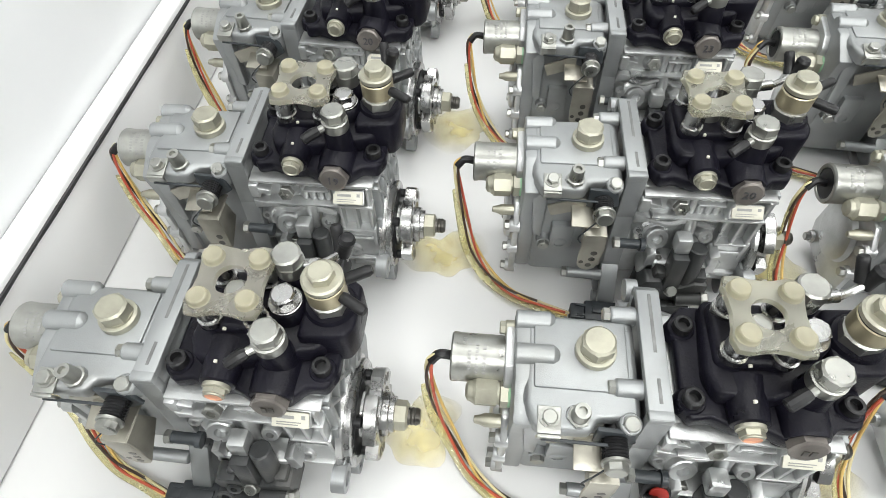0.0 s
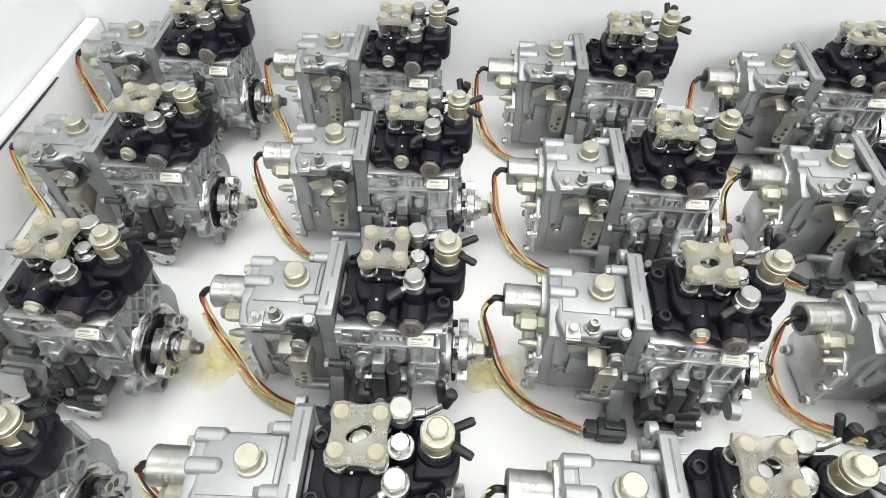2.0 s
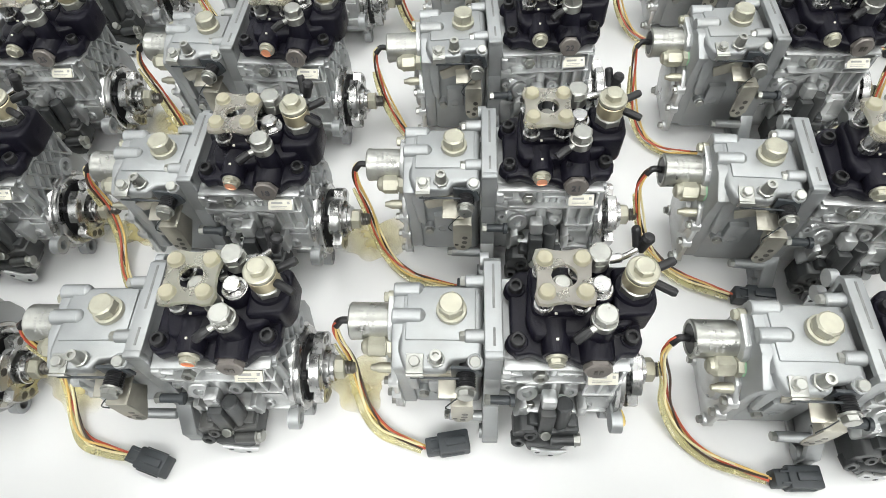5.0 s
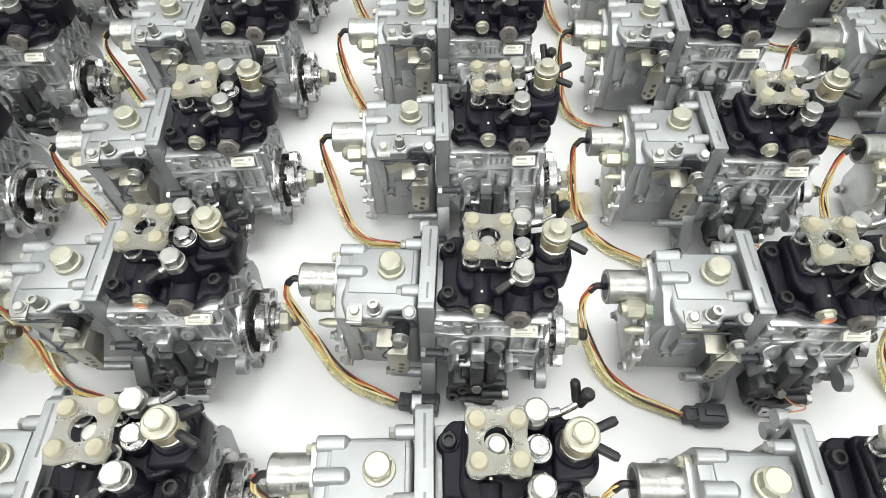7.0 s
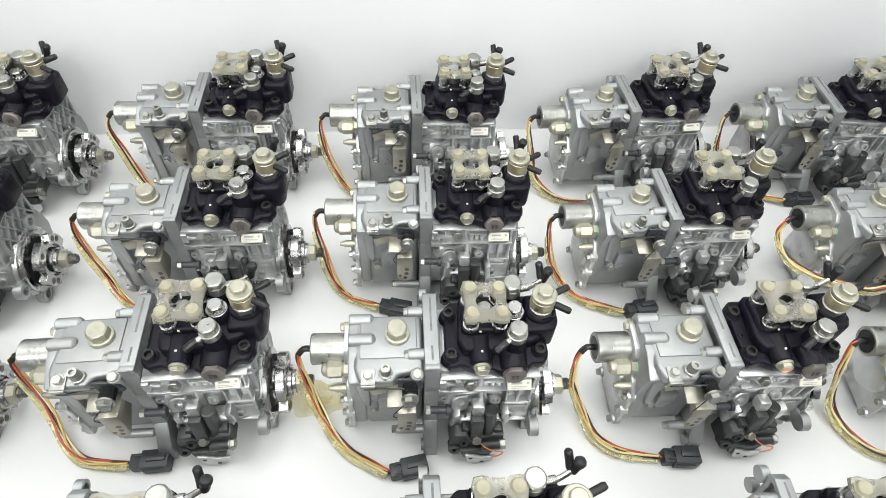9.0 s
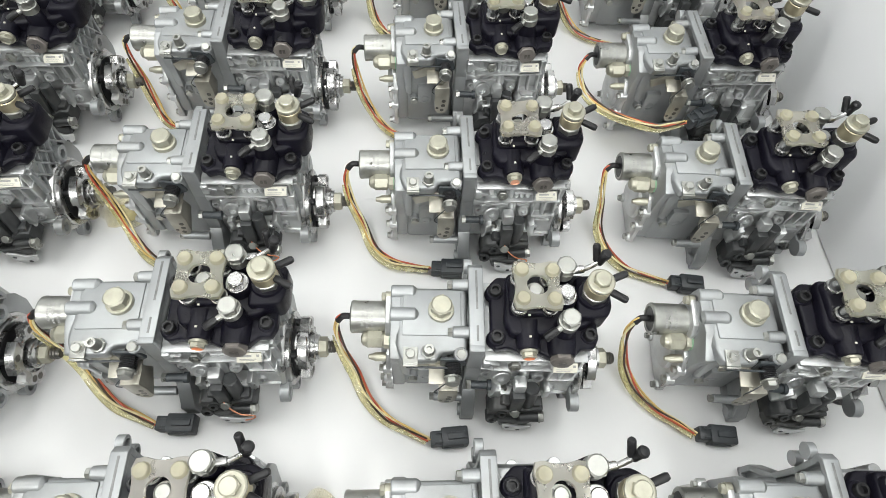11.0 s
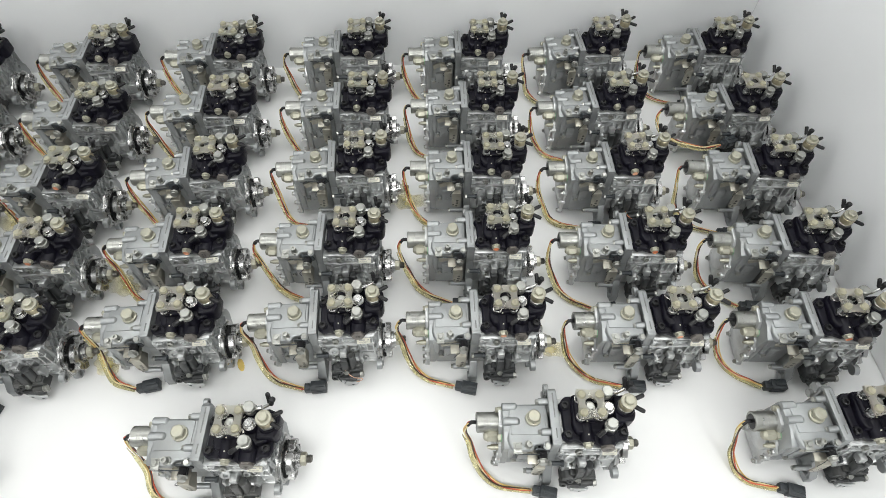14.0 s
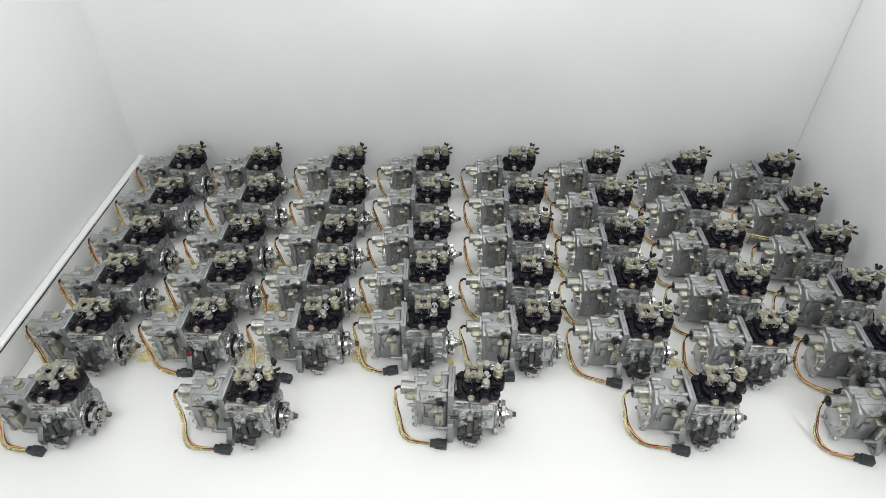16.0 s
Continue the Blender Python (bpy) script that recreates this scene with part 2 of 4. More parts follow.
bm = bmesh.new()
box(bm, (1.25, -1.185, -0.02), (2.99, 2.03, 0.04), 0.003)
setting("table_top", bm, TABLE, "glossy white table top with faint yellow oil marks", "table top")
bm = bmesh.new()
for x in (-0.15, 2.65):
    for y in (-0.3, -2.1):
        box(bm, (x, y, FLOOR_Z / 2 - 0.02), (0.06, 0.06, -FLOOR_Z - 0.045), 0.002)
setting("table_frame", bm, ZINC, "grey metal table frame under the white top", "table frame")
bm = bmesh.new()
box(bm, (1.25, BACK_Y + 0.0155, WALL_TOP / 2 - 0.02), (2.99, 0.03, WALL_TOP + 0.04), 0.002)
setting("wall_back", bm, BOARD, "tall plain white board standing behind the rows", "wall")
bm = bmesh.new()
box(bm, (WALL_X - 0.0155, -1.2, WALL_TOP / 2 + 0.002), (0.03, 2.05, WALL_TOP), 0.002)
setting("wall_left", bm, BOARD, "plain white side board above a low ledge", "wall")
bm = bmesh.new()
box(bm, (RIGHT_X + 0.0155, -1.2, WALL_TOP / 2 + 0.002), (0.03, 2.05, WALL_TOP), 0.002)
setting("wall_right", bm, BOARD, "plain white side board beside the last column", "wall")
bm = bmesh.new()
box(bm, ((LEDGE_X + WALL_X) / 2 + 0.001, -1.19, LEDGE_Z / 2 + 0.001), (LEDGE_X - WALL_X, 2.02, LEDGE_Z), 0.004, seg=3)
setting("ledge", bm, TABLE, "low white ledge along the side board", "ledge")
# ragged black strip along the ledge, thinning towards the back
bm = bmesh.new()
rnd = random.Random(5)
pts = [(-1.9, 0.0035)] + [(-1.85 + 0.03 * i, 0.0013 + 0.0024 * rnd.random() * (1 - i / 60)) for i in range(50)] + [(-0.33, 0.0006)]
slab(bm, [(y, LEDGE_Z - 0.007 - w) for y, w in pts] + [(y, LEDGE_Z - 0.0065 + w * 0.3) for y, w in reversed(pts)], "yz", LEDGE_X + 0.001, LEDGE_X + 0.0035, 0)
setting("trim", bm, NEAR_BLACK, "thin ragged black strip under the edge of the white ledge", "trim")
bm = bmesh.new()
box(bm, (RIGHT_X - 0.0008, BACK_Y - 0.0012, WALL_TOP / 2), (0.0008, 0.0016, WALL_TOP - 0.01), 0)
setting("trim", bm, ROOMWALL, "thin grey seam where two white boards meet", "trim")

# the unseen room round the booth, added for bounced light and reflections
bm = bmesh.new()
box(bm, (1.25, -2.2, FLOOR_Z - 0.05), (9.0, 8.0, 0.1), 0)
setting("floor", bm, FLOORM, "unseen grey floor added under the table", "floor")
bm = bmesh.new()
box(bm, (1.25, -2.2, CEIL_Z + 0.05), (9.0, 8.0, 0.1), 0)
setting("ceiling", bm, CEIL, "unseen white ceiling added to bounce light", "ceiling")
for name, c, s in (("wall_north", (1.25, 1.75, 0.61), (9.0, 0.1, 2.73)), ("wall_south", (1.25, -6.15, 0.61), (9.0, 0.1, 2.73)),
                   ("wall_west", (-3.2, -2.2, 0.61), (0.1, 7.79, 2.73)), ("wall_east", (5.7, -2.2, 0.61), (0.1, 7.79, 2.73))):
    bm = bmesh.new()
    box(bm, c, s, 0)
    setting(name, bm, ROOMWALL, "unseen light grey room wall added to bounce light", "wall")
# panel housings, also for the two added fill lamps at y = -1.7
for lx, ly in LAMPS:
    bm = bmesh.new()
    box(bm, (lx, ly, CEIL_Z - 0.015), (0.62, 1.2, 0.028), 0.003)
    root = tagged(new("ceiling_light", finish(bm, "ceiling_light", CEIL)), "flat white rectangular panel lamp on the unseen ceiling", "ceiling light", "ceiling lights")


AX = (-0.015, 0.053)   # the shaft: y, z


# ---- the injection pump: its base lies on z = 0, the tall plug stands over the origin ----
def governor(root):
    bm = bmesh.new()
    slab(bm, [(-0.044, 0.147), (0.026, 0.147), (0.026, 0.014), (-0.034, 0.014), (-0.043, 0.026)], "xz", -0.037, 0.026, 0.005, 3)
    slab(bm, [(-0.037, -0.051), (-0.004, -0.051), (0.000, -0.042), (0.026, -0.040), (0.026, 0.020), (-0.043, 0.020), (-0.043, -0.036)], "xy", 0.1335, 0.1475, 0.004, 3)
    slab(bm, [(-0.043, 0.130), (-0.030, 0.137), (-0.030, 0.075), (-0.038, 0.080)], "xz", -0.045, -0.034, 0.002)
    slab(bm, [(-0.038, 0.1492), (0.020, 0.1492), (0.020, 0.143), (-0.038, 0.143)], "xz", -0.026, 0.022, 0.0015)
    slab(bm, [(-0.046, 0.134), (-0.020, 0.147), (0.020, 0.147), (0.030, 0.141), (0.033, 0.09), (0.030, 0.022), (-0.030, 0.014), (-0.041, 0.026), (-0.041, 0.105)], "yz", -0.050, -0.036, 0.003)
    for y, z, x1 in ((0.021, 0.1450, -0.024), (-0.004, 0.1468, -0.022)):
        lathe(bm, (-0.050, y, z), (1, 0, 0), [(0, 0.0062), (0.001, 0.007), (x1 + 0.046, 0.007), (x1 + 0.049, 0.005), (x1 + 0.0505, 0.002)], 16)
    for y, z in ((-0.022, 0.1468), (0.029, 0.1465), (0.034, 0.07)):
        lathe(bm, (0.011, y, z), (1, 0, 0), [(0, 0.0052), (0.001, 0.0060), (0.0165, 0.0063)], 16)
    lathe(bm, (0.0195, -0.0385, 0.132), (0, -0.35, 1), [(0, 0.0080), (0.014, 0.0068), (0.015, 0.0060)], 16)
    lathe(bm, (-0.0120, -0.041, 0.135), (0, -0.12, 1), [(0, 0.0088), (0.012, 0.0076), (0.0132, 0.0068)], 16)
    box(bm, (-0.012, -0.039, 0.075), (0.020, 0.008, 0.030), 0.002)
    lathe(bm, (-0.013, -0.037, 0.066), (0, -1, 0), [(0, 0.0078), (0.006, 0.0070), (0.0065, 0.006), (0.0065, 0.004), (0.002, 0.004)], 16)
    lathe(bm, (-0.027, -0.035, 0.066), (0, -1, 0), [(0, 0.0066), (0.008, 0.0060), (0.0085, 0.005)], 14)
    cyl(bm, (-0.004, -0.0575, 0.043), (0.027, -0.0575, 0.041), 0.0050, 14)
    g = part("governor_housing", bm, CAST_TOP, root, "satin cast aluminium housing")
    bm = bmesh.new()
    slab(bm, [(-0.043, 0.086), (-0.030, 0.102), (0.014, 0.106), (0.031, 0.090), (0.034, 0.034), (0.024, 0.014), (-0.034, 0.011), (-0.043, 0.022)], "yz", -0.055, -0.0495, 0.0016)
    lathe(bm, (-0.056, -0.002, 0.062), (-1, 0, 0), [(0, 0.028), (0.004, 0.026), (0.0055, 0.022), (0.006, 0.008)], 24)
    for y, z in ((-0.038, 0.082), (-0.039, 0.052), (-0.037, 0.019), (0.022, 0.022), (0.029, 0.082), (-0.008, 0.102)):
        lathe(bm, (-0.058, y, z), (1, 0, 0), [(0, 0.0055), (0.001, 0.0062), (0.009, 0.0066)], 14)
    part("side_cover", bm, CAST, g)
    for y, z in ((-0.038, 0.082), (-0.039, 0.052), (-0.037, 0.019), (0.022, 0.022), (0.029, 0.082)):
        bm = bmesh.new()
        hexa(bm, (-0.058, y, z), (-1, 0, 0), 0.0042, 0.0042)
        part("cover_bolt", bm, ZINC, g)
    bm = bmesh.new()
    lathe(bm, (0, 0, 0.1485), (0, 0, 1), [(0, 0.0126), (0.001, 0.0130), (0.0052, 0.0127), (0.0060, 0.0114)], 28)
    part("sealing_ring", bm, ZYEL, root, "pale ring under the plug")
    bm = bmesh.new()
    lathe(bm, (0, 0, 0.1540), (0, 0, 1), [(0, 0.0106), (0.0018, 0.0106)], 24)
    hexa(bm, (0, 0, 0.1556), (0, 0, 1), 0.0112, 0.0100, spin=0.4)
    part("plug", bm, ZYEL, root, "pale yellow zinc hexagon plug")
    bm = bmesh.new()
    box(bm, (-0.0290, -0.0460, 0.1482), (0.014, 0.016, 0.002), 0.0006, (12, 0, 0))
    box(bm, (-0.0290, -0.0545, 0.1432), (0.014, 0.002, 0.009), 0.0006, (12, 0, 0))
    part("tab", bm, ZINC, root)
    bm = bmesh.new()
    lathe(bm, (-0.029, -0.045, 0.1495), (0, -0.2, 1), [(0, 0.0062), (0.001, 0.0062)], 18)
    hexa(bm, (-0.029, -0.0452, 0.1505), (0, -0.2, 1), 0.0048, 0.004)
    part("tab_bolt", bm, ZINC, root)
    bm = bmesh.new()
    hexa(bm, (-0.0115, -0.0425, 0.1476), (0, -0.12, 1), 0.0072, 0.0042)
    lathe(bm, (-0.0115, -0.0430, 0.1514), (0, -0.12, 1), [(0, 0.0056), (0.011, 0.0050), (0.0120, 0.0046), (0.0120, 0.0026), (0.009, 0.0024)], 18)
    part("adjusting_screw", bm, ZINC, root)
    for c, ax, r in (((0.011, -0.022, 0.1468), (-1, 0, 0), 0.0048), ((0.011, 0.029, 0.1465), (-1, 0, 0), 0.0048),
                     ((0.0195, -0.0434, 0.1460), (0, -0.35, 1), 0.0052), ((-0.0270, -0.0430, 0.066), (0, -1, 0), 0.0050), ((-0.004, -0.0575, 0.043), (-1, 0, 0), 0.0046)):
        bm = bmesh.new()
        hexa(bm, c, ax, r, 0.0045)
        part("housing_bolt", bm, ZINC, root)
    return g


def stop_solenoid(root):
    bm = bmesh.new()
    lathe(bm, (-0.0545, 0.006, 0.114), (-1, 0, 0), [(0, 0.0168), (0.032, 0.0168), (0.0335, 0.0172), (0.0360, 0.0172), (0.0372, 0.0160), (0.0372, 0.0135), (0.0355, 0.0130)], 32)
    sol = part("stop_solenoid", bm, ZINC, root, "round silver solenoid with printed marks")
    bm = bmesh.new()
    lathe(bm, (-0.0898, 0.006, 0.114), (-1, 0, 0), [(0, 0.0132), (0.0012, 0.0130), (0.0014, 0.006)], 24)
    part("end_cap", bm, BLACKRUB, sol, "black rubber end cap")
    bm = bmesh.new()
    for j in range(3):
        for k in range(9):
            if (j * 5 + k * 3) % 7 == 0:
                continue
            a = radians(28 + 8.5 * k)
            box(bm, (-0.079 + j * 0.0050, 0.006 - 0.01684 * math.cos(a), 0.114 + 0.01684 * math.sin(a)), (0.0022, 0.0003, 0.0015), 0, (-math.degrees(a), 0, 0))
    tagged(part("printed_mark", bm, FAINT, sol), "faint grey printed characters", kind="stuff")
    bm = bmesh.new()
    slab(bm, [(-0.016, 0.126), (-0.008, 0.136), (0.020, 0.140), (0.026, 0.130), (0.022, 0.104), (0.002, 0.094), (-0.018, 0.102)], "yz", -0.0555, -0.0495, 0.0012)
    part("solenoid_flange", bm, CAST, sol)
    for y, z in ((0.020, 0.1345), (0.018, 0.100)):
        bm = bmesh.new()
        hexa(bm, (-0.0555, y, z), (-1, 0, 0), 0.0048, 0.0045)
        cyl(bm, (-0.049, y, z), (-0.0562, y, z), 0.0056, 14)
        part("flange_bolt", bm, ZYEL, sol)
    bm = bmesh.new()
    lathe(bm, (-0.0490, -0.0165, 0.110), (-1, 0, 0), [(0, 0.0078), (0.0100, 0.0078)], 16)
    hexa(bm, (-0.0515, -0.0165, 0.110), (-1, 0, 0), 0.0098, 0.0060, spin=0.6)
    hexa(bm, (-0.0590, -0.0165, 0.110), (-1, 0, 0), 0.0100, 0.0165)
    lathe(bm, (-0.0755, -0.0165, 0.110), (-1, 0, 0), [(0, 0.0078), (0.003, 0.0068), (0.0048, 0.004)], 14)
    part("cap_nut", bm, ZYEL, root, "pale zinc cap nut")
    bm = bmesh.new()
    ring_plate(bm, (-0.0495, -0.0165, 0.110), (-1, 0, 0), 0.0092, 0.006, 0.0024, 16)
    part("seal_paint", bm, GREENP, root, "smear of green sealing paint")
    bm = bmesh.new()
    hexa(bm, (-0.048, -0.030, 0.093), (-1, 0, 0), 0.0062, 0.006)
    lathe(bm, (-0.054, -0.030, 0.093), (-1, 0, 0), [(0, 0.0048), (0.012, 0.0048), (0.015, 0.0035), (0.019, 0.0026), (0.0195, 0.0015)], 14)
    part("nozzle", bm, ZYEL, root, "small pale nozzle")


def mounting_plate(root):
    x0, x1 = 0.027, 0.0420
    outline = [(-0.044, 0.157), (0.044, 0.157), (0.050, 0.151), (0.047, 0.138), (0.044, 0.110), (0.044, 0.070), (0.058, 0.030), (0.058, 0.004),
               (-0.020, 0.004), (-0.060, 0.0005), (-0.073, 0.0005), (-0.073, 0.022), (-0.052, 0.050), (-0.046, 0.110)]
    bm = bmesh.new()
    slab(bm, [(0.002 + (u - 0.002) * 0.97, 0.078 + (v - 0.078) * 0.97) for u, v in outline], "yz", x0 + 0.006, x1 - 0.001, 0.0015)
    n = len(outline)
    for i in range(n):
        a, b = Vector((0, *outline[i])), Vector((0, *outline[(i + 1) % n]))
        t = (b - a).normalized()
        nrm = Vector((0, -t.z, t.y))
        ang = math.degrees(math.atan2(t.z, t.y))
        inward = Vector((0, 0.0, 0.075)) - (a + b) / 2
        side = 1 if nrm.dot(inward) > 0 else -1
        mid = (a + b) / 2 + nrm * side * 0.0032
        box(bm, ((x0 + x1) / 2, mid.y, mid.z), (x1 - x0, (b - a).length + 0.001, 0.0064), 0.0012, (ang, 0, 0))
    for y, z, r in ((0.054, 0.139, 0.0080), (0.051, 0.116, 0.0072), (-0.064, 0.012, 0.007)):
        ring_plate(bm, (x0 - 0.003, y, z), (1, 0, 0), r, r * 0.58, 0.0080)
    plate = part("mounting_plate", bm, CAST_TOP, root, "upright ribbed aluminium flange plate")
    # no groove is cut: dark strips on the edge paint its shade
    bm = bmesh.new()
    for y, ln in ((0.020, 0.042), (-0.026, 0.016)):
        box(bm, ((x0 + x1) / 2 + 0.0005, y, 0.1568), (0.0022, ln, 0.0010), 0.0003)
    part("slot", bm, SLOT, plate, "dark strip painted as groove shade along the upper edge")
    return plate


def pump_body(root):
    bm = bmesh.new()
    slab(bm, [(-0.0405, 0.1395), (0.036, 0.1395), (0.042, 0.120), (0.044, 0.030), (0.030, 0.010), (-0.030, 0.010), (-0.041, 0.026), (-0.0430, 0.080), (-0.0410, 0.096)], "yz", 0.0420, 0.1420, 0.002)
    # rim under the head, and the ledge across the middle
    box(bm, (0.0935, -0.0425, 0.1383), (0.1010, 0.0100, 0.0030), 0.0009)
    box(bm, (0.0980, -0.0450, 0.1158), (0.0880, 0.0110, 0.0024), 0.0008)
    box(bm, (0.0970, -0.0440, 0.1310), (0.0210, 0.0090, 0.0020), 0.0007)
    box(bm, (0.1270, -0.0450, 0.0850), (0.0280, 0.0120, 0.0024), 0.0008)
    # shallow flutes between rim and ledge
    for x in (0.0850, 0.0915, 0.0980, 0.1045):
        cyl(bm, (x, -0.0405, 0.1365), (x, -0.0420, 0.1165), 0.0031, 10)
    for x in (0.1120, 0.1390):
        box(bm, (x, -0.0440, 0.1270), (0.0026, 0.0100, 0.0215), 0.0008)
    # ribs of the frame below the ledge
    for x in (0.1140, 0.1265, 0.1390):
        box(bm, (x, -0.0445, 0.1005), (0.0030, 0.0110, 0.0300), 0.001)
    box(bm, (0.1400, -0.0450, 0.0730), (0.0040, 0.0110, 0.0300), 0.0012)
    # gussets running into the flange plate
    for z, w in ((0.1290, 0.017), (0.1120, 0.020), (0.0690, 0.018)):
        slab(bm, [(0.0415, z + 0.0050), (0.0415 + w, z + 0.0006), (0.0415 + w, z - 0.0012), (0.0415, z - 0.0050)], "xz", -0.0490, -0.0390, 0.0008)
    box(bm, (0.0455, -0.0440, 0.1285), (0.0080, 0.0120, 0.0150), 0.002)
    # bosses, each with its bore
    for c, ax, r, ln in (((0.0730, -0.0385, 0.1265), (0, -1, 0.30), 0.0066, 0.0100), ((0.0630, -0.0330, 0.0820), (0.12, -1, 0.42), 0.0100, 0.0205),
                         ((0.1020, -0.0370, 0.0905), (0, -1, 0.42), 0.0062, 0.0165), ((0.0480, -0.0400, 0.0945), (0, -1, 0.30), 0.0044, 0.0090),
                         ((0.1210, -0.0400, 0.0560), (0, -1, 0.25), 0.0056, 0.0140)):
        lathe(bm, c, ax, [(0, r * 1.5), (ln * 0.45, r * 1.18), (ln - 0.001, r), (ln, r * 0.9), (ln, r * 0.46), (ln - 0.005, r * 0.42)], 22)
    lathe(bm, (0.0620, -0.0300, 0.0840), (0.1, -1, 0.35), [(0, 0.0205), (0.010, 0.0190), (0.0155, 0.0150), (0.0175, 0.0110)], 28)
    lathe(bm, (0.0810, -0.0330, 0.0900), (0, -1, 0.30), [(0, 0.0165), (0.008, 0.0145), (0.0120, 0.0090), (0.0128, 0.0030)], 22)
    cyl(bm, (0.0880, -0.0440, 0.1150), (0.0885, -0.0510, 0.0780), 0.0050, 14, 0.0012)
    tube(bm, [(0.0560, -0.0440, 0.1060), (0.0700, -0.0465, 0.1045), (0.0830, -0.0450, 0.1080), (0.0960, -0.0450, 0.1050), (0.1080, -0.0440, 0.1000)], 0.0026, 8, 4)
    # round bearing housing behind the drive flange
    lathe(bm, (0.1090, AX[0], AX[1]), (1, 0, 0), [(0, 0.0270), (0.004, 0.0345), (0.016, 0.0365), (0.0325, 0.0375)], 36)
    for a in (150, 185, 220):
        box(bm, (0.1275, AX[0] + 0.0370 * math.cos(radians(a)), AX[1] + 0.0370 * math.sin(radians(a))), (0.0270, 0.0060, 0.0030), 0.0008, (a, 0, 0))
    for x, y in ((0.060, 0.040), (0.100, 0.042), (0.135, 0.040)):
        cyl(bm, (x, y, 0.120), (x, y, 0.020), 0.006, 12)
    box(bm, (0.1235, -0.0470, 0.1255), (0.0260, 0.0120, 0.0070), 0.001, (46, 0, 0))
    body = part("pump_body", bm, CAST, root, "grey cast aluminium body with ribs and bosses")
    for c, ax, r in (((0.0730, -0.0480, 0.1294), (0, -1, 0.30), 0.0064), ((0.0685, -0.0535, 0.0705), (0, -1, 0.3), 0.0046)):
        bm = bmesh.new()
        lathe(bm, c, ax, [(0, r), (0.0044, r), (0.0048, r * 0.9), (0.0048, r * 0.52), (0.0018, r * 0.48)], 6)
        part("body_bolt", bm, ZINC, root)
    m = pose(0.1235, -0.0505, 0.1290, 46, 0, 0)
    bm = bmesh.new()
    box(bm, (0, 0, 0), (0.024, 0.0105, 0.0014), 0.0003)
    bmesh.ops.transform(bm, matrix=m, verts=bm.verts)
    tag = part("name_plate", bm, LABELM, root, "small white label with dark print")
    bm = bmesh.new()
    box(bm, (-0.003, 0.0018, 0.0009), (0.011, 0.0020, 0.0004), 0)
    box(bm, (-0.001, -0.0016, 0.0009), (0.016, 0.0005, 0.0004), 0)
    box(bm, (-0.002, -0.0032, 0.0009), (0.014, 0.0005, 0.0004), 0)
    box(bm, (0.0085, 0.0020, 0.0009), (0.0025, 0.0025, 0.0004), 0)
    bmesh.ops.transform(bm, matrix=m, verts=bm.verts)
    tagged(part("printed_mark", bm, FAINT, tag), "faint print on the label", kind="stuff")
    return body


def protector_mesh(waist):
    """The moulded plate; waist pinches its hole into a figure of eight."""
    bm = bmesh.new()
    pts = [(0.064, -0.0135), (0.071, -0.0145), (0.0785, -0.0125), (0.085, -0.0118), (0.0915, -0.0125), (0.099, -0.0145), (0.106, -0.0135), (0.1085, -0.006), (0.1065, 0.002), (0.1056, 0.0105), (0.1065, 0.019),
           (0.1085, 0.027), (0.106, 0.0345), (0.099, 0.0355), (0.0915, 0.0335), (0.085, 0.0328), (0.0785, 0.0335), (0.071, 0.0355), (0.064, 0.0345), (0.0615, 0.027), (0.0635, 0.019), (0.0644, 0.0105), (0.0635, 0.002), (0.0615, -0.006)]
    pts = [(u + 0.003, v - 0.0025) for u, v in pts]
    cx, cy, n = 0.088, 0.0080, len(pts)
    hole = []
    for u, v in pts:
        a = math.atan2(v - cy, u - cx)
        r = 0.0102 - waist * 0.0045 * math.sin(a - 0.5) ** 2
        hole.append((cx + r * math.cos(a), cy + r * math.sin(a)))
    grow = lambda k: [(cx + (u - cx) * k, cy + (v - cy) * k) for u, v in pts]
    rows = [[bm.verts.new((u, v, z)) for u, v in ring] for ring, z in
            ((hole, 0.1925), (pts, 0.1925), (grow(1.012), 0.1935), (grow(1.0), 0.1963), (grow(0.985), 0.1970), (hole, 0.1970))]
    for a, b in zip(rows, rows[1:] + rows[:1]):
        for i in range(n):
            bm.faces.new((a[i], a[(i + 1) % n], b[(i + 1) % n], b[i]))
    return finish(bm, "protector", CREAM, 28)


PROTECTORS = [protector_mesh(0.0), protector_mesh(1.0)]


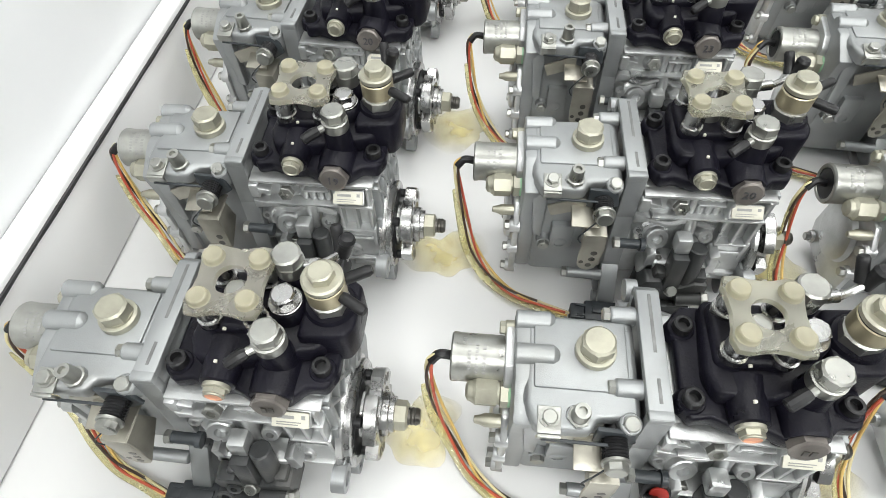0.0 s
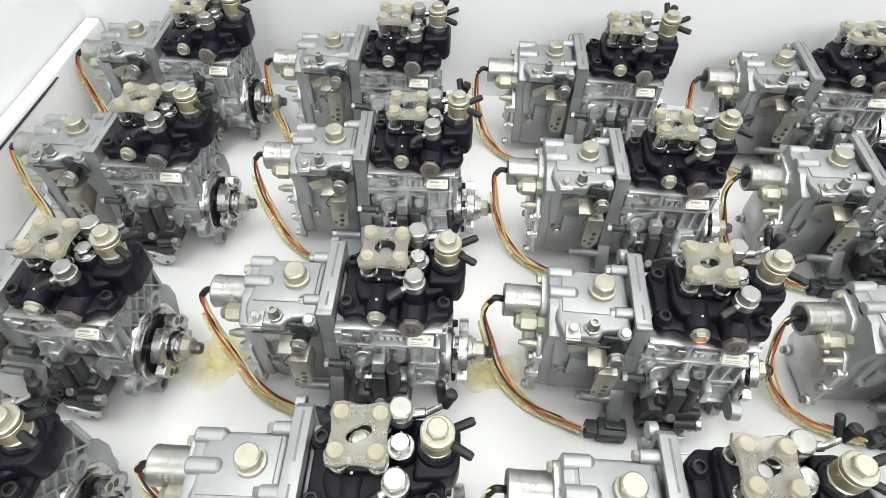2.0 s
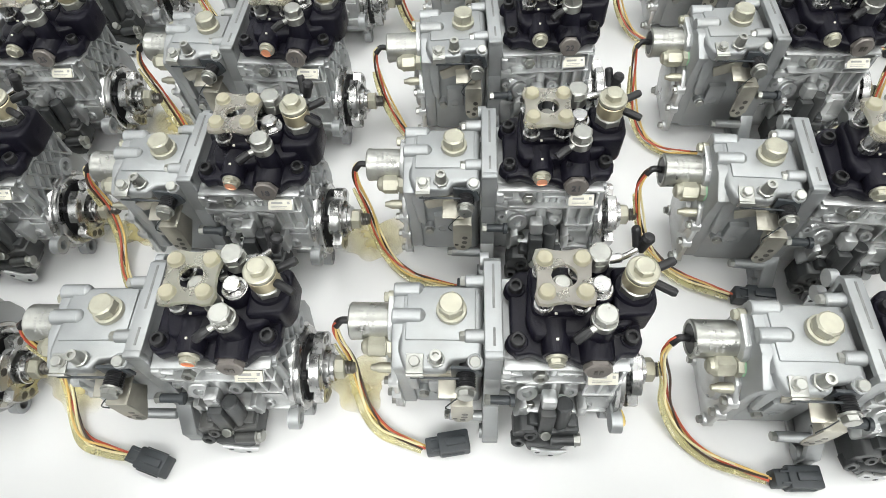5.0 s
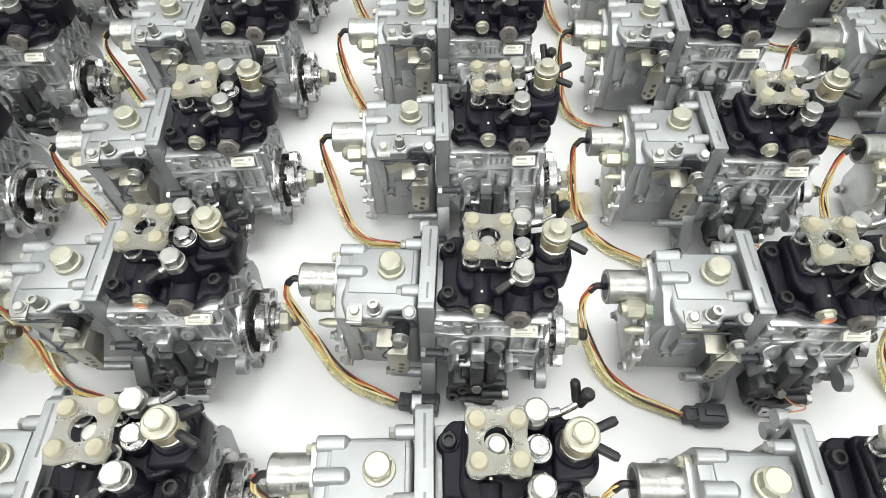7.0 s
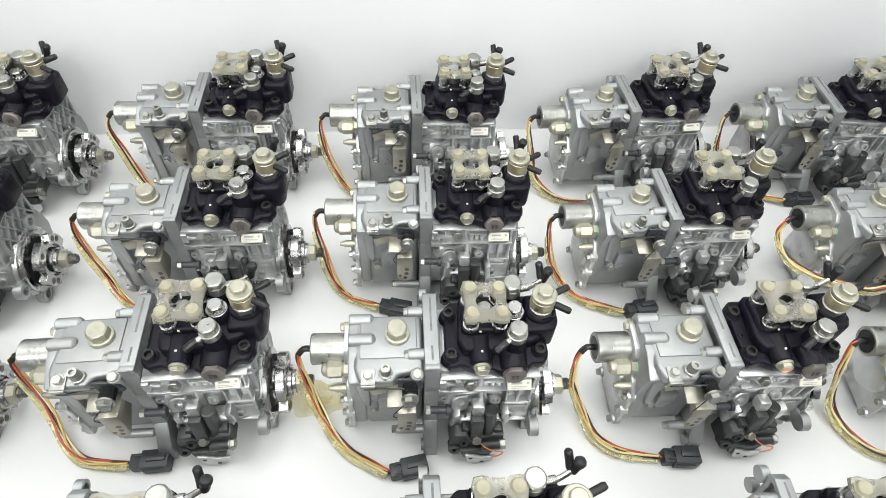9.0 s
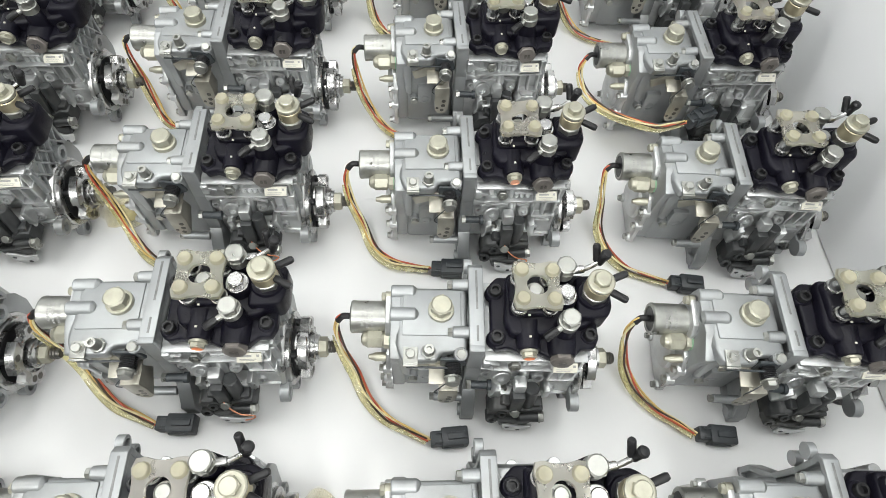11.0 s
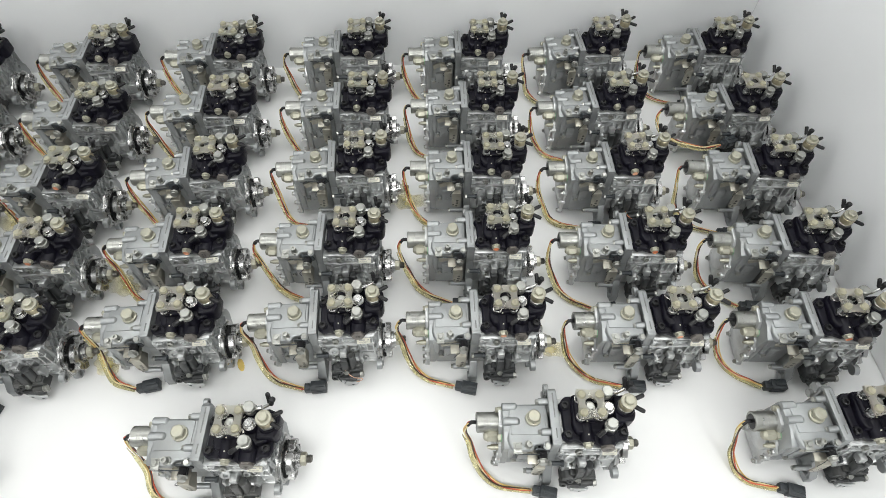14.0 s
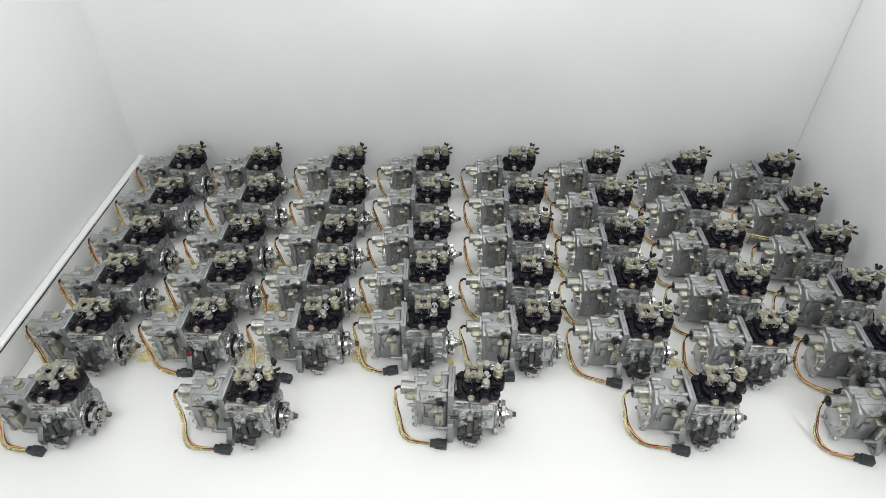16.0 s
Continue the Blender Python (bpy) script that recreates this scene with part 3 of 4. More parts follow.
def head(root):
    bm = bmesh.new()
    slab(bm, [(0.048, -0.034), (0.052, -0.041), (0.064, -0.038), (0.078, -0.044), (0.092, -0.042), (0.104, -0.048), (0.126, -0.048), (0.136, -0.038), (0.148, -0.038), (0.153, -0.028),
              (0.152, 0.030), (0.144, 0.036), (0.056, 0.036), (0.048, 0.028)], "xy", 0.1405, 0.1535, 0.003, 3)
    slab(bm, [(0.060, -0.016), (0.066, -0.030), (0.096, -0.030), (0.110, -0.026), (0.140, -0.020), (0.150, -0.008), (0.152, 0.026), (0.140, 0.034), (0.064, 0.034)], "xy", 0.150, 0.167, 0.0045, 3)
    box(bm, (0.087, 0.0085, 0.164), (0.045, 0.042, 0.020), 0.0045, seg=3)
    for x, y in ((0.0535, -0.029), (0.0535, 0.019), (0.1435, -0.026), (0.138, 0.030)):
        lathe(bm, (x, y, 0.146), (0, 0, 1), [(0, 0.0100), (0.007, 0.0090), (0.0082, 0.0078)], 20)
    lathe(bm, (0.083, -0.015, 0.158), (0, -1, -0.02), [(0, 0.0125), (0.024, 0.0112), (0.0275, 0.0108), (0.0283, 0.0095)], 24)
    lathe(bm, (0.1155, -0.018, 0.152), (0, -1, -0.05), [(0, 0.0150), (0.026, 0.0140), (0.0285, 0.0128)], 24)
    lathe(bm, (0.1170, -0.0235, 0.150), (0, 0, 1), [(0, 0.0135), (0.018, 0.0108), (0.029, 0.0098), (0.030, 0.009)], 24)
    lathe(bm, (0.1180, 0.0060, 0.155), (0, 0, 1), [(0, 0.0130), (0.022, 0.0118), (0.023, 0.0108)], 24)
    lathe(bm, (0.1170, 0.0285, 0.150), (0, 0, 1), [(0, 0.0120), (0.030, 0.0105), (0.031, 0.0095)], 22)
    slab(bm, [(0.128, -0.016), (0.158, -0.014), (0.163, -0.004), (0.163, 0.024), (0.152, 0.030), (0.130, 0.028)], "xy", 0.142, 0.176, 0.004, 3)
    lathe(bm, (0.1455, 0.0080, 0.160), (0, 0, 1), [(0, 0.0180), (0.016, 0.0165), (0.0185, 0.0150)], 28)
    hd = part("pump_head", bm, BLACKCAST, root, "black painted cast iron pump head", angle=42)
    for x, y in ((0.0535, -0.029), (0.0535, 0.019), (0.1435, -0.026)):
        bm = bmesh.new()
        socket(bm, (x, y, 0.1535), (0, 0, 1), 0.0060, 0.0076)
        part("socket_screw", bm, BLACKRUB, hd, "black socket head cap screw")
    for x, y, z in ((0.083, -0.0128, 0.1725), (0.083, -0.0330, 0.1695), (0.0835, -0.0200, 0.1678)):
        bm = bmesh.new()
        box(bm, (x, y, z), (0.0022, 0.0020, 0.0018), 0.0004)
        part("paint_dot", bm, LABELM, hd, "dot of white paint")
    # screw on the front boss
    bm = bmesh.new()
    lathe(bm, (0.083, -0.0425, 0.1575), (0, -1, -0.02), [(0, 0.0085), (0.003, 0.0085), (0.0036, 0.0078)], 20)
    hexa(bm, (0.083, -0.0460, 0.1575), (0, -1, -0.02), 0.0072, 0.0042)
    lathe(bm, (0.083, -0.0500, 0.1575), (0, -1, -0.02), [(0, 0.0062), (0.0008, 0.0060), (0.001, 0.0050), (0.0002, 0.0044), (0.0002, 0.0026), (-0.002, 0.0022)], 18)
    part("vent_screw", bm, ZYEL, root, "pale metal vent screw")
    # number plug
    bm = bmesh.new()
    hexa(bm, (0.1155, -0.0460, 0.1505), (0, -1, 0.16), 0.0118, 0.0072, spin=0.0)
    np_ = part("number_plug", bm, BRONZE, root, "dull brown hexagon plug")
    num = new("number", NUMBERS["bars"])
    num.parent = np_
    num.matrix_basis = pose(0.1155, -0.0538, 0.1512, 84, 0, 0)
    # cream protector with four capped studs
    prot = new("protector", PROTECTORS[0])
    prot.parent = root
    tagged(prot, "translucent cream plastic protector plate")
    for x in (0.0735, 0.1025):
        for y in (-0.0065, 0.0225):
            bm = bmesh.new()
            lathe(bm, (x, y, 0.1968), (0, 0, 1), [(0, 0.0072), (0.0008, 0.0065), (0.0042, 0.0062), (0.0050, 0.0055), (0.0050, 0.0040), (0.0044, 0.0030)], 20)
            part("cap", bm, CAPS, prot)
    for x in (0.0735, 0.1025):
        for y in (-0.0065, 0.0225):
            bm = bmesh.new()
            lathe(bm, (x, y, 0.172), (0, 0, 1), [(0, 0.0080), (0.005, 0.0080), (0.0052, 0.0066), (0.010, 0.0066), (0.0104, 0.0074), (0.0194, 0.0070)], 20)
            part("delivery_stud", bm, MACH, root, "bright steel delivery holder")
    bm = bmesh.new()
    lathe(bm, (0.088, 0.0080, 0.1725), (0, 0, 1), [(0, 0.0095), (0.009, 0.009)], 20)
    hexa(bm, (0.088, 0.0080, 0.1812), (0, 0, 1), 0.0072, 0.0055)
    part("centre_bolt", bm, ZINC, root)
    # hexagon bolts on the head
    bm = bmesh.new()
    lathe(bm, (0.118, 0.0060, 0.1775), (0, 0, 1), [(0, 0.0105), (0.002, 0.0105), (0.0022, 0.0098), (0.0035, 0.0098)], 24)
    hexa(bm, (0.118, 0.0060, 0.181), (0, 0, 1), 0.0082, 0.0075, spin=0.5)
    part("steel_bolt", bm, MACH, root, "bright steel hexagon bolt with washer")
    bm = bmesh.new()
    lathe(bm, (0.117, 0.0285, 0.1805), (0, 0, 1), [(0, 0.0098), (0.010, 0.0098)], 22)
    hexa(bm, (0.117, 0.0285, 0.1905), (0, 0, 1), 0.0100, 0.0085, spin=0.1)
    rear = part("rear_banjo_bolt", bm, ZINC, root, "pale zinc banjo bolt with a bent pipe")
    bm = bmesh.new()
    tube(bm, [(0.124, 0.0285, 0.1860), (0.134, 0.0290, 0.1870), (0.144, 0.0325, 0.1900), (0.150, 0.0355, 0.1930)], 0.0026, 10, 5)
    cyl(bm, (0.126, 0.0287, 0.1862), (0.136, 0.0297, 0.1875), 0.0040, 12)
    part("pipe", bm, MACH, rear, "bright bent pipe")
    bm = bmesh.new()
    tube(bm, [(0.1500, 0.0355, 0.1905), (0.1520, 0.0365, 0.1960), (0.1535, 0.0370, 0.2020)], 0.0044, 12, 4)
    lathe(bm, (0.1535, 0.0370, 0.2000), (0.2, 0.1, 1), [(0, 0.0048), (0.004, 0.0054), (0.0065, 0.0042), (0.0075, 0.0020)], 14)
    part("rubber_cap", bm, BLACKRUB, rear, "black rubber cap")
    bm = bmesh.new()
    tube(bm, [(0.1480, 0.0370, 0.1925), (0.1470, 0.0420, 0.1985), (0.1455, 0.0470, 0.2060)], 0.0038, 12, 4, taper=lambda t: 1.0 if t < 0.9 else 0.75)
    part("rubber_cap", bm, BLACKRUB, rear, "black rubber cap")
    bm = bmesh.new()
    lathe(bm, (0.1170, -0.0235, 0.1795), (0, 0, 1), [(0, 0.0100), (0.0015, 0.0102), (0.0080, 0.0102), (0.0086, 0.0090), (0.0098, 0.0090)], 24)
    hexa(bm, (0.1170, -0.0235, 0.1892), (0, 0, 1), 0.0093, 0.0082, spin=0.35)
    tube(bm, [(0.110, -0.0290, 0.1840), (0.1045, -0.0325, 0.1830)], 0.0030, 10, 3)
    front = part("front_banjo_bolt", bm, ZINC, root, "bright zinc banjo bolt with a short pipe")
    bm = bmesh.new()
    tube(bm, [(0.1060, -0.0315, 0.1832), (0.1000, -0.0352, 0.1815), (0.0945, -0.0385, 0.1785)], 0.0042, 10, 4, taper=lambda t: 0.9 if t < 0.15 else (1.0 if t < 0.9 else 0.75))
    part("rubber_cap", bm, BLACKRUB, front, "black rubber cap")
    # overflow valve on the tower
    bm = bmesh.new()
    hexa(bm, (0.1455, 0.0080, 0.1780), (0, 0, 1), 0.0130, 0.0085)
    vb = part("valve_base", bm, ZINC, root, "bright hexagon valve base")
    bm = bmesh.new()
    lathe(bm, (0.1455, 0.0080, 0.1860), (0, 0, 1), [(0, 0.0105), (0.003, 0.0125), (0.0150, 0.0125), (0.0158, 0.0118), (0.0166, 0.0118)], 28)
    valve = part("overflow_valve", bm, BRASSY, root, "champagne coloured zinc overflow valve")
    bm = bmesh.new()
    ring_plate(bm, (0.1455, 0.0080, 0.2022), (0, 0, 1), 0.0123, 0.009, 0.0012, 28)
    part("seal", bm, BLACKRUB, valve, "thin black seal ring")
    bm = bmesh.new()
    lathe(bm, (0.1455, 0.0080, 0.2034), (0, 0, 1), [(0, 0.0126), (0.0030, 0.0126), (0.0040, 0.0112)], 28)
    hexa(bm, (0.1455, 0.0080, 0.2072), (0, 0, 1), 0.0082, 0.0068, spin=0.2)
    part("valve_bolt", bm, ZYEL, valve, "pale zinc top bolt")
    for k, (a, b) in enumerate((((0.155, 0.013, 0.1965), (0.1725, 0.0195, 0.2010)), ((0.156, 0.003, 0.1950), (0.1715, -0.0055, 0.1935)))):
        bm = bmesh.new()
        a, b = Vector(a), Vector(b)
        tube(bm, [a, a.lerp(b, 0.5), b], 0.0037, 12, 3, taper=lambda t: 0.85 if t < 0.1 else (1.0 if t < 0.9 else 0.72))
        part("rubber_cap", bm, BLACKRUB, valve, "black rubber cap")
    return hd


def drive_end(root):
    y, z = AX
    bm = bmesh.new()
    slab(bm, [(-0.044, 0.094), (0.036, 0.094), (0.044, 0.080), (0.046, 0.060), (0.030, 0.012), (-0.034, 0.010), (-0.050, 0.030), (-0.050, 0.075)], "yz", 0.1420, 0.1465, 0.0012)
    for a, d in ((58, 0.052), (-122, 0.0475), (178, 0.050), (-40, 0.050)):
        cy, cz = y + d * math.cos(radians(a)), z + d * math.sin(radians(a))
        ring_plate(bm, (0.1415, cy, max(cz, 0.0108)), (1, 0, 0), 0.0105, 0.0052, 0.0100, 20)
        box(bm, (0.1455, y + (d - 0.012) * math.cos(radians(a)), max(z + (d - 0.012) * math.sin(radians(a)), 0.014)), (0.0078, 0.018, 0.016), 0.002, (a, 0, 0))
    fl = part("bearing_flange", bm, CAST_TOP, root, "bright aluminium bearing flange with lugs")
    bm = bmesh.new()
    for i in range(4):
        box(bm, (0.1445, -0.030 + i * 0.0165, 0.114), (0.0065, 0.0026, 0.046), 0.0008, (34, 0, 0))
        box(bm, (0.1443, -0.024 + i * 0.0165, 0.114), (0.0065, 0.0026, 0.046), 0.0008, (-34, 0, 0))
    box(bm, (0.1444, -0.003, 0.1365), (0.0066, 0.076, 0.0045), 0.0010)
    box(bm, (0.1444, -0.039, 0.114), (0.0066, 0.0045, 0.044), 0.0010)
    box(bm, (0.1444, 0.034, 0.114), (0.0066, 0.0045, 0.044), 0.0010)
    part("side_lattice", bm, CAST_TOP, root, "cast lattice of crossing ribs")
    bm = bmesh.new()
    lathe(bm, (0.1440, y, z), (1, 0, 0), [(0, 0.046), (0.004, 0.044), (0.0045, 0.0405), (0.0085, 0.0405), (0.0097, 0.0390), (0.0097, 0.0330), (0.0090, 0.0325)], 40)
    part("bearing_ring", bm, MACH, root, "bright turned bearing ring")
    bm = bmesh.new()
    lathe(bm, (0.1528, y, z), (1, 0, 0), [(0, 0.0320), (0.0016, 0.0320), (0.0018, 0.0200)], 36)
    part("oil_seal", bm, BLACKRUB, root, "black oil seal ring")
    bm = bmesh.new()
    lathe(bm, (0.1535, y, z), (1, 0, 0), [(0, 0.0200), (0.0030, 0.0195), (0.0032, 0.0160), (0.0075, 0.0160)], 30)
    part("shaft_collar", bm, MACH, root, "bright steel collar")
    for a in (35, 125, 215, 305):
        bm = bmesh.new()
        lathe(bm, (0.1530, y + 0.0285 * math.cos(radians(a)), z + 0.0285 * math.sin(radians(a))), (1, 0, 0), [(0, 0.0042), (0.0050, 0.0042), (0.0056, 0.0034)], 14)
        part("flange_screw", bm, BLACKRUB, root, "black screw between ring and disc")
    # coupling disc with holes cut out of its rim
    bm = bmesh.new()
    n, r0, r1, x0, x1 = 64, 0.0125, 0.0345, 0.1605, 0.1700
    prof = []
    for i in range(n):
        a = 2 * math.pi * i / n
        k = min(abs((math.degrees(a) - c + 180) % 360 - 180) for c in (75, 165, 255, 345))
        prof.append((a, r1 * (0.74 if k < 13 else 1.0)))
    rings = [[bm.verts.new((xx, y + r * math.cos(a), z + r * math.sin(a))) for a, r in ring] for xx, ring in
             ((x0, [(a, r0) for a, r in prof]), (x0, prof), (x1 - 0.0008, prof), (x1, [(a, r - 0.0008) for a, r in prof]), (x1, [(a, 0.021) for a, r in prof]),
              (x1 - 0.0035, [(a, 0.020) for a, r in prof]), (x1 - 0.0035, [(a, r0) for a, r in prof]))]
    for a, b in zip(rings, rings[1:] + rings[:1]):
        for i in range(n):
            bm.faces.new((a[i], a[(i + 1) % n], b[(i + 1) % n], b[i]))
    disc = part("coupling_disc", bm, MACH, root, "bright steel coupling disc with drilled holes", angle=25)
    # holes are not bored: dark discs paint the shade inside them
    for k in range(6):
        a = radians((28, 48, 120, 208, 228, 300)[k])
        bm = bmesh.new()
        ring_plate(bm, (x1 - 0.0004, y + 0.0280 * math.cos(a), z + 0.0280 * math.sin(a)), (1, 0, 0), 0.0042, 0.0030, 0.0007, 14)
        lathe(bm, (x1 - 0.0006, y + 0.0280 * math.cos(a), z + 0.0280 * math.sin(a)), (1, 0, 0), [(0, 0.0031), (0.0008, 0.0031)], 12)
        part("hole", bm, DARKST, disc, "dark disc painted as the shade in a drilled hole")
    bm = bmesh.new()
    lathe(bm, (0.1640, y, z), (1, 0, 0), [(0, 0.0165), (0.0105, 0.0165), (0.0112, 0.0156), (0.0112, 0.0138), (0.0146, 0.0138), (0.0150, 0.0130)], 28)
    part("hub", bm, MACH, root)
    bm = bmesh.new()
    hexa(bm, (0.1788, y, z), (1, 0, 0), 0.0115, 0.0098)
    part("shaft_nut", bm, ZYEL, root, "pale zinc shaft nut")
    bm = bmesh.new()
    lathe(bm, (0.1880, y, z), (1, 0, 0), [(0, 0.0070)] + [(0.0010 + 0.0014 * i, 0.0070 - 0.0006 * (i % 2)) for i in range(6)] + [(0.0098, 0.0054)], 18)
    part("shaft_end", bm, DARKST, root, "dark threaded shaft end")


def feed_pump(root):
    bm = bmesh.new()
    slab(bm, [(0.060, 0.070), (0.110, 0.070), (0.116, 0.056), (0.110, 0.040), (0.060, 0.040), (0.054, 0.056)], "xz", -0.062, -0.044, 0.003)
    for x in (0.062, 0.114):
        slab(bm, [(x - 0.004, 0.080), (x + 0.003, 0.084), (x + 0.005, 0.060), (x - 0.003, 0.056)], "xz", -0.062, -0.046, 0.001)
    box(bm, (0.083, -0.058, 0.096), (0.013, 0.014, 0.016), 0.0025, (-8, 0, 0))
    part("pump_seat", bm, CAST, root, "grey cast seat above the feed pump")
    bm = bmesh.new()
    slab(bm, [(0.055, 0.052), (0.060, 0.061), (0.073, 0.062), (0.077, 0.054), (0.092, 0.053), (0.101, 0.060), (0.113, 0.059), (0.114, 0.036), (0.105, 0.027), (0.100, 0.016), (0.074, 0.014), (0.066, 0.022), (0.055, 0.027)], "xz", -0.076, -0.052, 0.0022, 2)
    slab(bm, [(0.066, 0.034), (0.104, 0.034), (0.100, 0.018), (0.094, 0.010), (0.078, 0.009), (0.070, 0.016)], "xz", -0.083, -0.074, 0.002, 2)
    box(bm, (0.083, -0.0665, 0.070), (0.0135, 0.015, 0.038), 0.0018, (-6, 0, 0))
    cyl(bm, (0.0975, -0.068, 0.044), (0.0965, -0.061, 0.094), 0.0075, 18, 0.0012)
    box(bm, (0.072, -0.065, 0.0630), (0.010, 0.013, 0.010), 0.0015, (0, 14, 0))
    box(bm, (0.106, -0.066, 0.0620), (0.009, 0.013, 0.008), 0.0015)
    cyl(bm, (0.089, -0.079, 0.041), (0.111, -0.079, 0.044), 0.0058, 16)
    lathe(bm, (0.060, -0.070, 0.031), (0, -1, 0.3), [(0, 0.0068), (0.011, 0.0066), (0.012, 0.0056), (0.012, 0.0032), (0.006, 0.003)], 18)
    lathe(bm, (0.070, -0.072, 0.046), (0, -1, 0.4), [(0, 0.0060), (0.007, 0.0056), (0.0075, 0.0045), (0.0075, 0.0026), (0.003, 0.0024)], 16)
    fp = part("feed_pump", bm, FEED, root, "black gear feed pump on the lower front")
    bm = bmesh.new()
    slab(bm, [(0.072, 0.030), (0.082, 0.027), (0.092, 0.022), (0.106, 0.024), (0.102, 0.012), (0.094, 0.006), (0.082, 0.005), (0.075, 0.012)], "xz", -0.0862, -0.0828, 0.0010)
    plate = part("face_plate", bm, CAST, fp, "grey steel face plate with dark holes")
    # flat black discs give the plate its shaded holes
    for x, zz, r in ((0.0785, 0.0215, 0.0024), (0.0920, 0.0105, 0.0024)):
        bm = bmesh.new()
        lathe(bm, (x, -0.0861, zz), (0, -1, 0), [(0, r), (0.0004, r)], 12)
        part("hole", bm, NEAR_BLACK, plate)
    for c, ax, r in (((0.0835, -0.0755, 0.0500), (0, -0.8, 0.75), 0.0048), ((0.1105, -0.079, 0.0440), (1, 0, 0.12), 0.0058), ((0.1085, -0.0755, 0.0320), (0, -1, 0), 0.0042)):
        bm = bmesh.new()
        lathe(bm, c, ax, [(-0.0008, r * 1.22), (0.0009, r * 1.22)], 16)
        hexa(bm, Vector(c) + Vector(ax).normalized() * 0.0008, ax, r, 0.0046)
        part("pump_bolt", bm, ZINC, fp)
    return fp


LEVER_SHIFT = (0.002, 0.0045, 0.009)   # the lever group sits close under the housing's top plate


def levers(root):
    # bent bracket with holes
    bm = bmesh.new()
    slab(bm, [(-0.005, 0.106), (0.017, 0.106), (0.018, 0.088), (0.0165, 0.068), (0.013, 0.061), (0.006, 0.058), (-0.001, 0.060), (-0.005, 0.066), (-0.006, 0.080)], "xz", -0.0755, -0.0735, 0.0007)
    slab(bm, [(-0.004, 0.0), (0.016, 0.0), (0.016, 0.028), (-0.004, 0.028)], "xy", 0.1045, 0.1065, 0.0007, m=pose(0, -0.0755, 0))
    slab(bm, [(-0.0755, 0.106), (-0.056, 0.106), (-0.050, 0.082), (-0.0755, 0.066)], "yz", 0.0150, 0.0170, 0.0006)
    slab(bm, [(-0.0755, 0.106), (-0.062, 0.106), (-0.066, 0.092), (-0.0755, 0.088)], "yz", -0.0055, -0.0038, 0.0006)
    bmesh.ops.transform(bm, matrix=Matrix.Translation((0.010, 0, 0)) @ Matrix.Diagonal((0.82, 1, 1, 1)) @ Matrix.Translation((-0.010, 0, 0)), verts=bm.verts)
    br = part("bracket", bm, BRKT, root, "dull beige sheet steel bracket with round holes")
    br.location = LEVER_SHIFT
    # the bracket stays solid; dark discs colour in the shaded holes
    for x, zz, r in ((0.009, 0.083, 0.0028), (0.0085, 0.0745, 0.0028), (0.007, 0.0660, 0.0026), (0.0005, 0.070, 0.002)):
        bm = bmesh.new()
        lathe(bm, (x, -0.0753, zz), (0, -1, 0), [(0, r), (0.0004, r)], 14)
        part("hole", bm, DARKST, br)
    # return spring on its post and the nut in front of it
    bm = bmesh.new()
    line = []
    for i in range(84):
        a = i * 2 * math.pi / 12
        line.append((0.010 + 0.0072 * math.cos(a), -0.052 - i * 0.00017, 0.1235 + 0.0072 * math.sin(a)))
    tube(bm, line, 0.00105, 5, 0)
    cyl(bm, (0.010, -0.044, 0.124), (0.010, -0.067, 0.124), 0.0056, 14)
    ob = part("return_spring", bm, BLACKRUB, root, "black coil spring")
    ob.location = LEVER_SHIFT
    bm = bmesh.new()
    ring_plate(bm, (0.010, -0.0670, 0.1235), (0, -1, 0.12), 0.0088, 0.003, 0.0020, 20)
    hexa(bm, (0.010, -0.0690, 0.1238), (0, -1, 0.12), 0.0072, 0.0052)
    ob = part("lever_nut", bm, ZINC, root)
    ob.location = LEVER_SHIFT
    bm = bmesh.new()
    box(bm, (-0.012, -0.0590, 0.1290), (0.046, 0.0020, 0.0016), 0.0004, (0, 2, 0))
    slab(bm, [(-0.002, 0.136), (0.020, 0.134), (0.024, 0.118), (0.012, 0.110), (-0.002, 0.116)], "xz", -0.0535, -0.0505, 0.0008)
    ob = part("stop_arm", bm, BLACKPL, root, "black stop arm")
    ob.location = LEVER_SHIFT
    bm = bmesh.new()
    slab(bm, [(-0.032, 0.112), (-0.010, 0.122), (0.008, 0.120), (0.006, 0.108), (-0.012, 0.106), (-0.028, 0.100)], "xz", -0.0520, -0.0495, 0.0008)
    box(bm, (-0.002, -0.060, 0.112), (0.022, 0.020, 0.0020), 0.0006, (14, 0, 0))
    ob = part("lever", bm, BRKT, root)
    ob.location = LEVER_SHIFT
    bm = bmesh.new()
    tube(bm, [(0.006, -0.0690, 0.1160), (-0.001, -0.0730, 0.1110), (-0.007, -0.0755, 0.1030), (-0.004, -0.0750, 0.0960)], 0.0006, 5, 5)
    ob = part("spring_wire", bm, BLACKPL, root)
    ob.location = LEVER_SHIFT
    bm = bmesh.new()
    cyl(bm, (0.032, -0.057, 0.0895), (0.050, -0.057, 0.0885), 0.0042, 14)
    lathe(bm, (0.050, -0.057, 0.0885), (1, 0, -0.05), [(0, 0.0058), (0.004, 0.0058), (0.0045, 0.004)], 14)
    part("rod", bm, BLACKPL, root, "short black rod")
    bm = bmesh.new()
    hexa(bm, (0.0330, -0.057, 0.0895), (-1, 0, 0), 0.0052, 0.005)
    part("rod_nut", bm, ZINC, root)


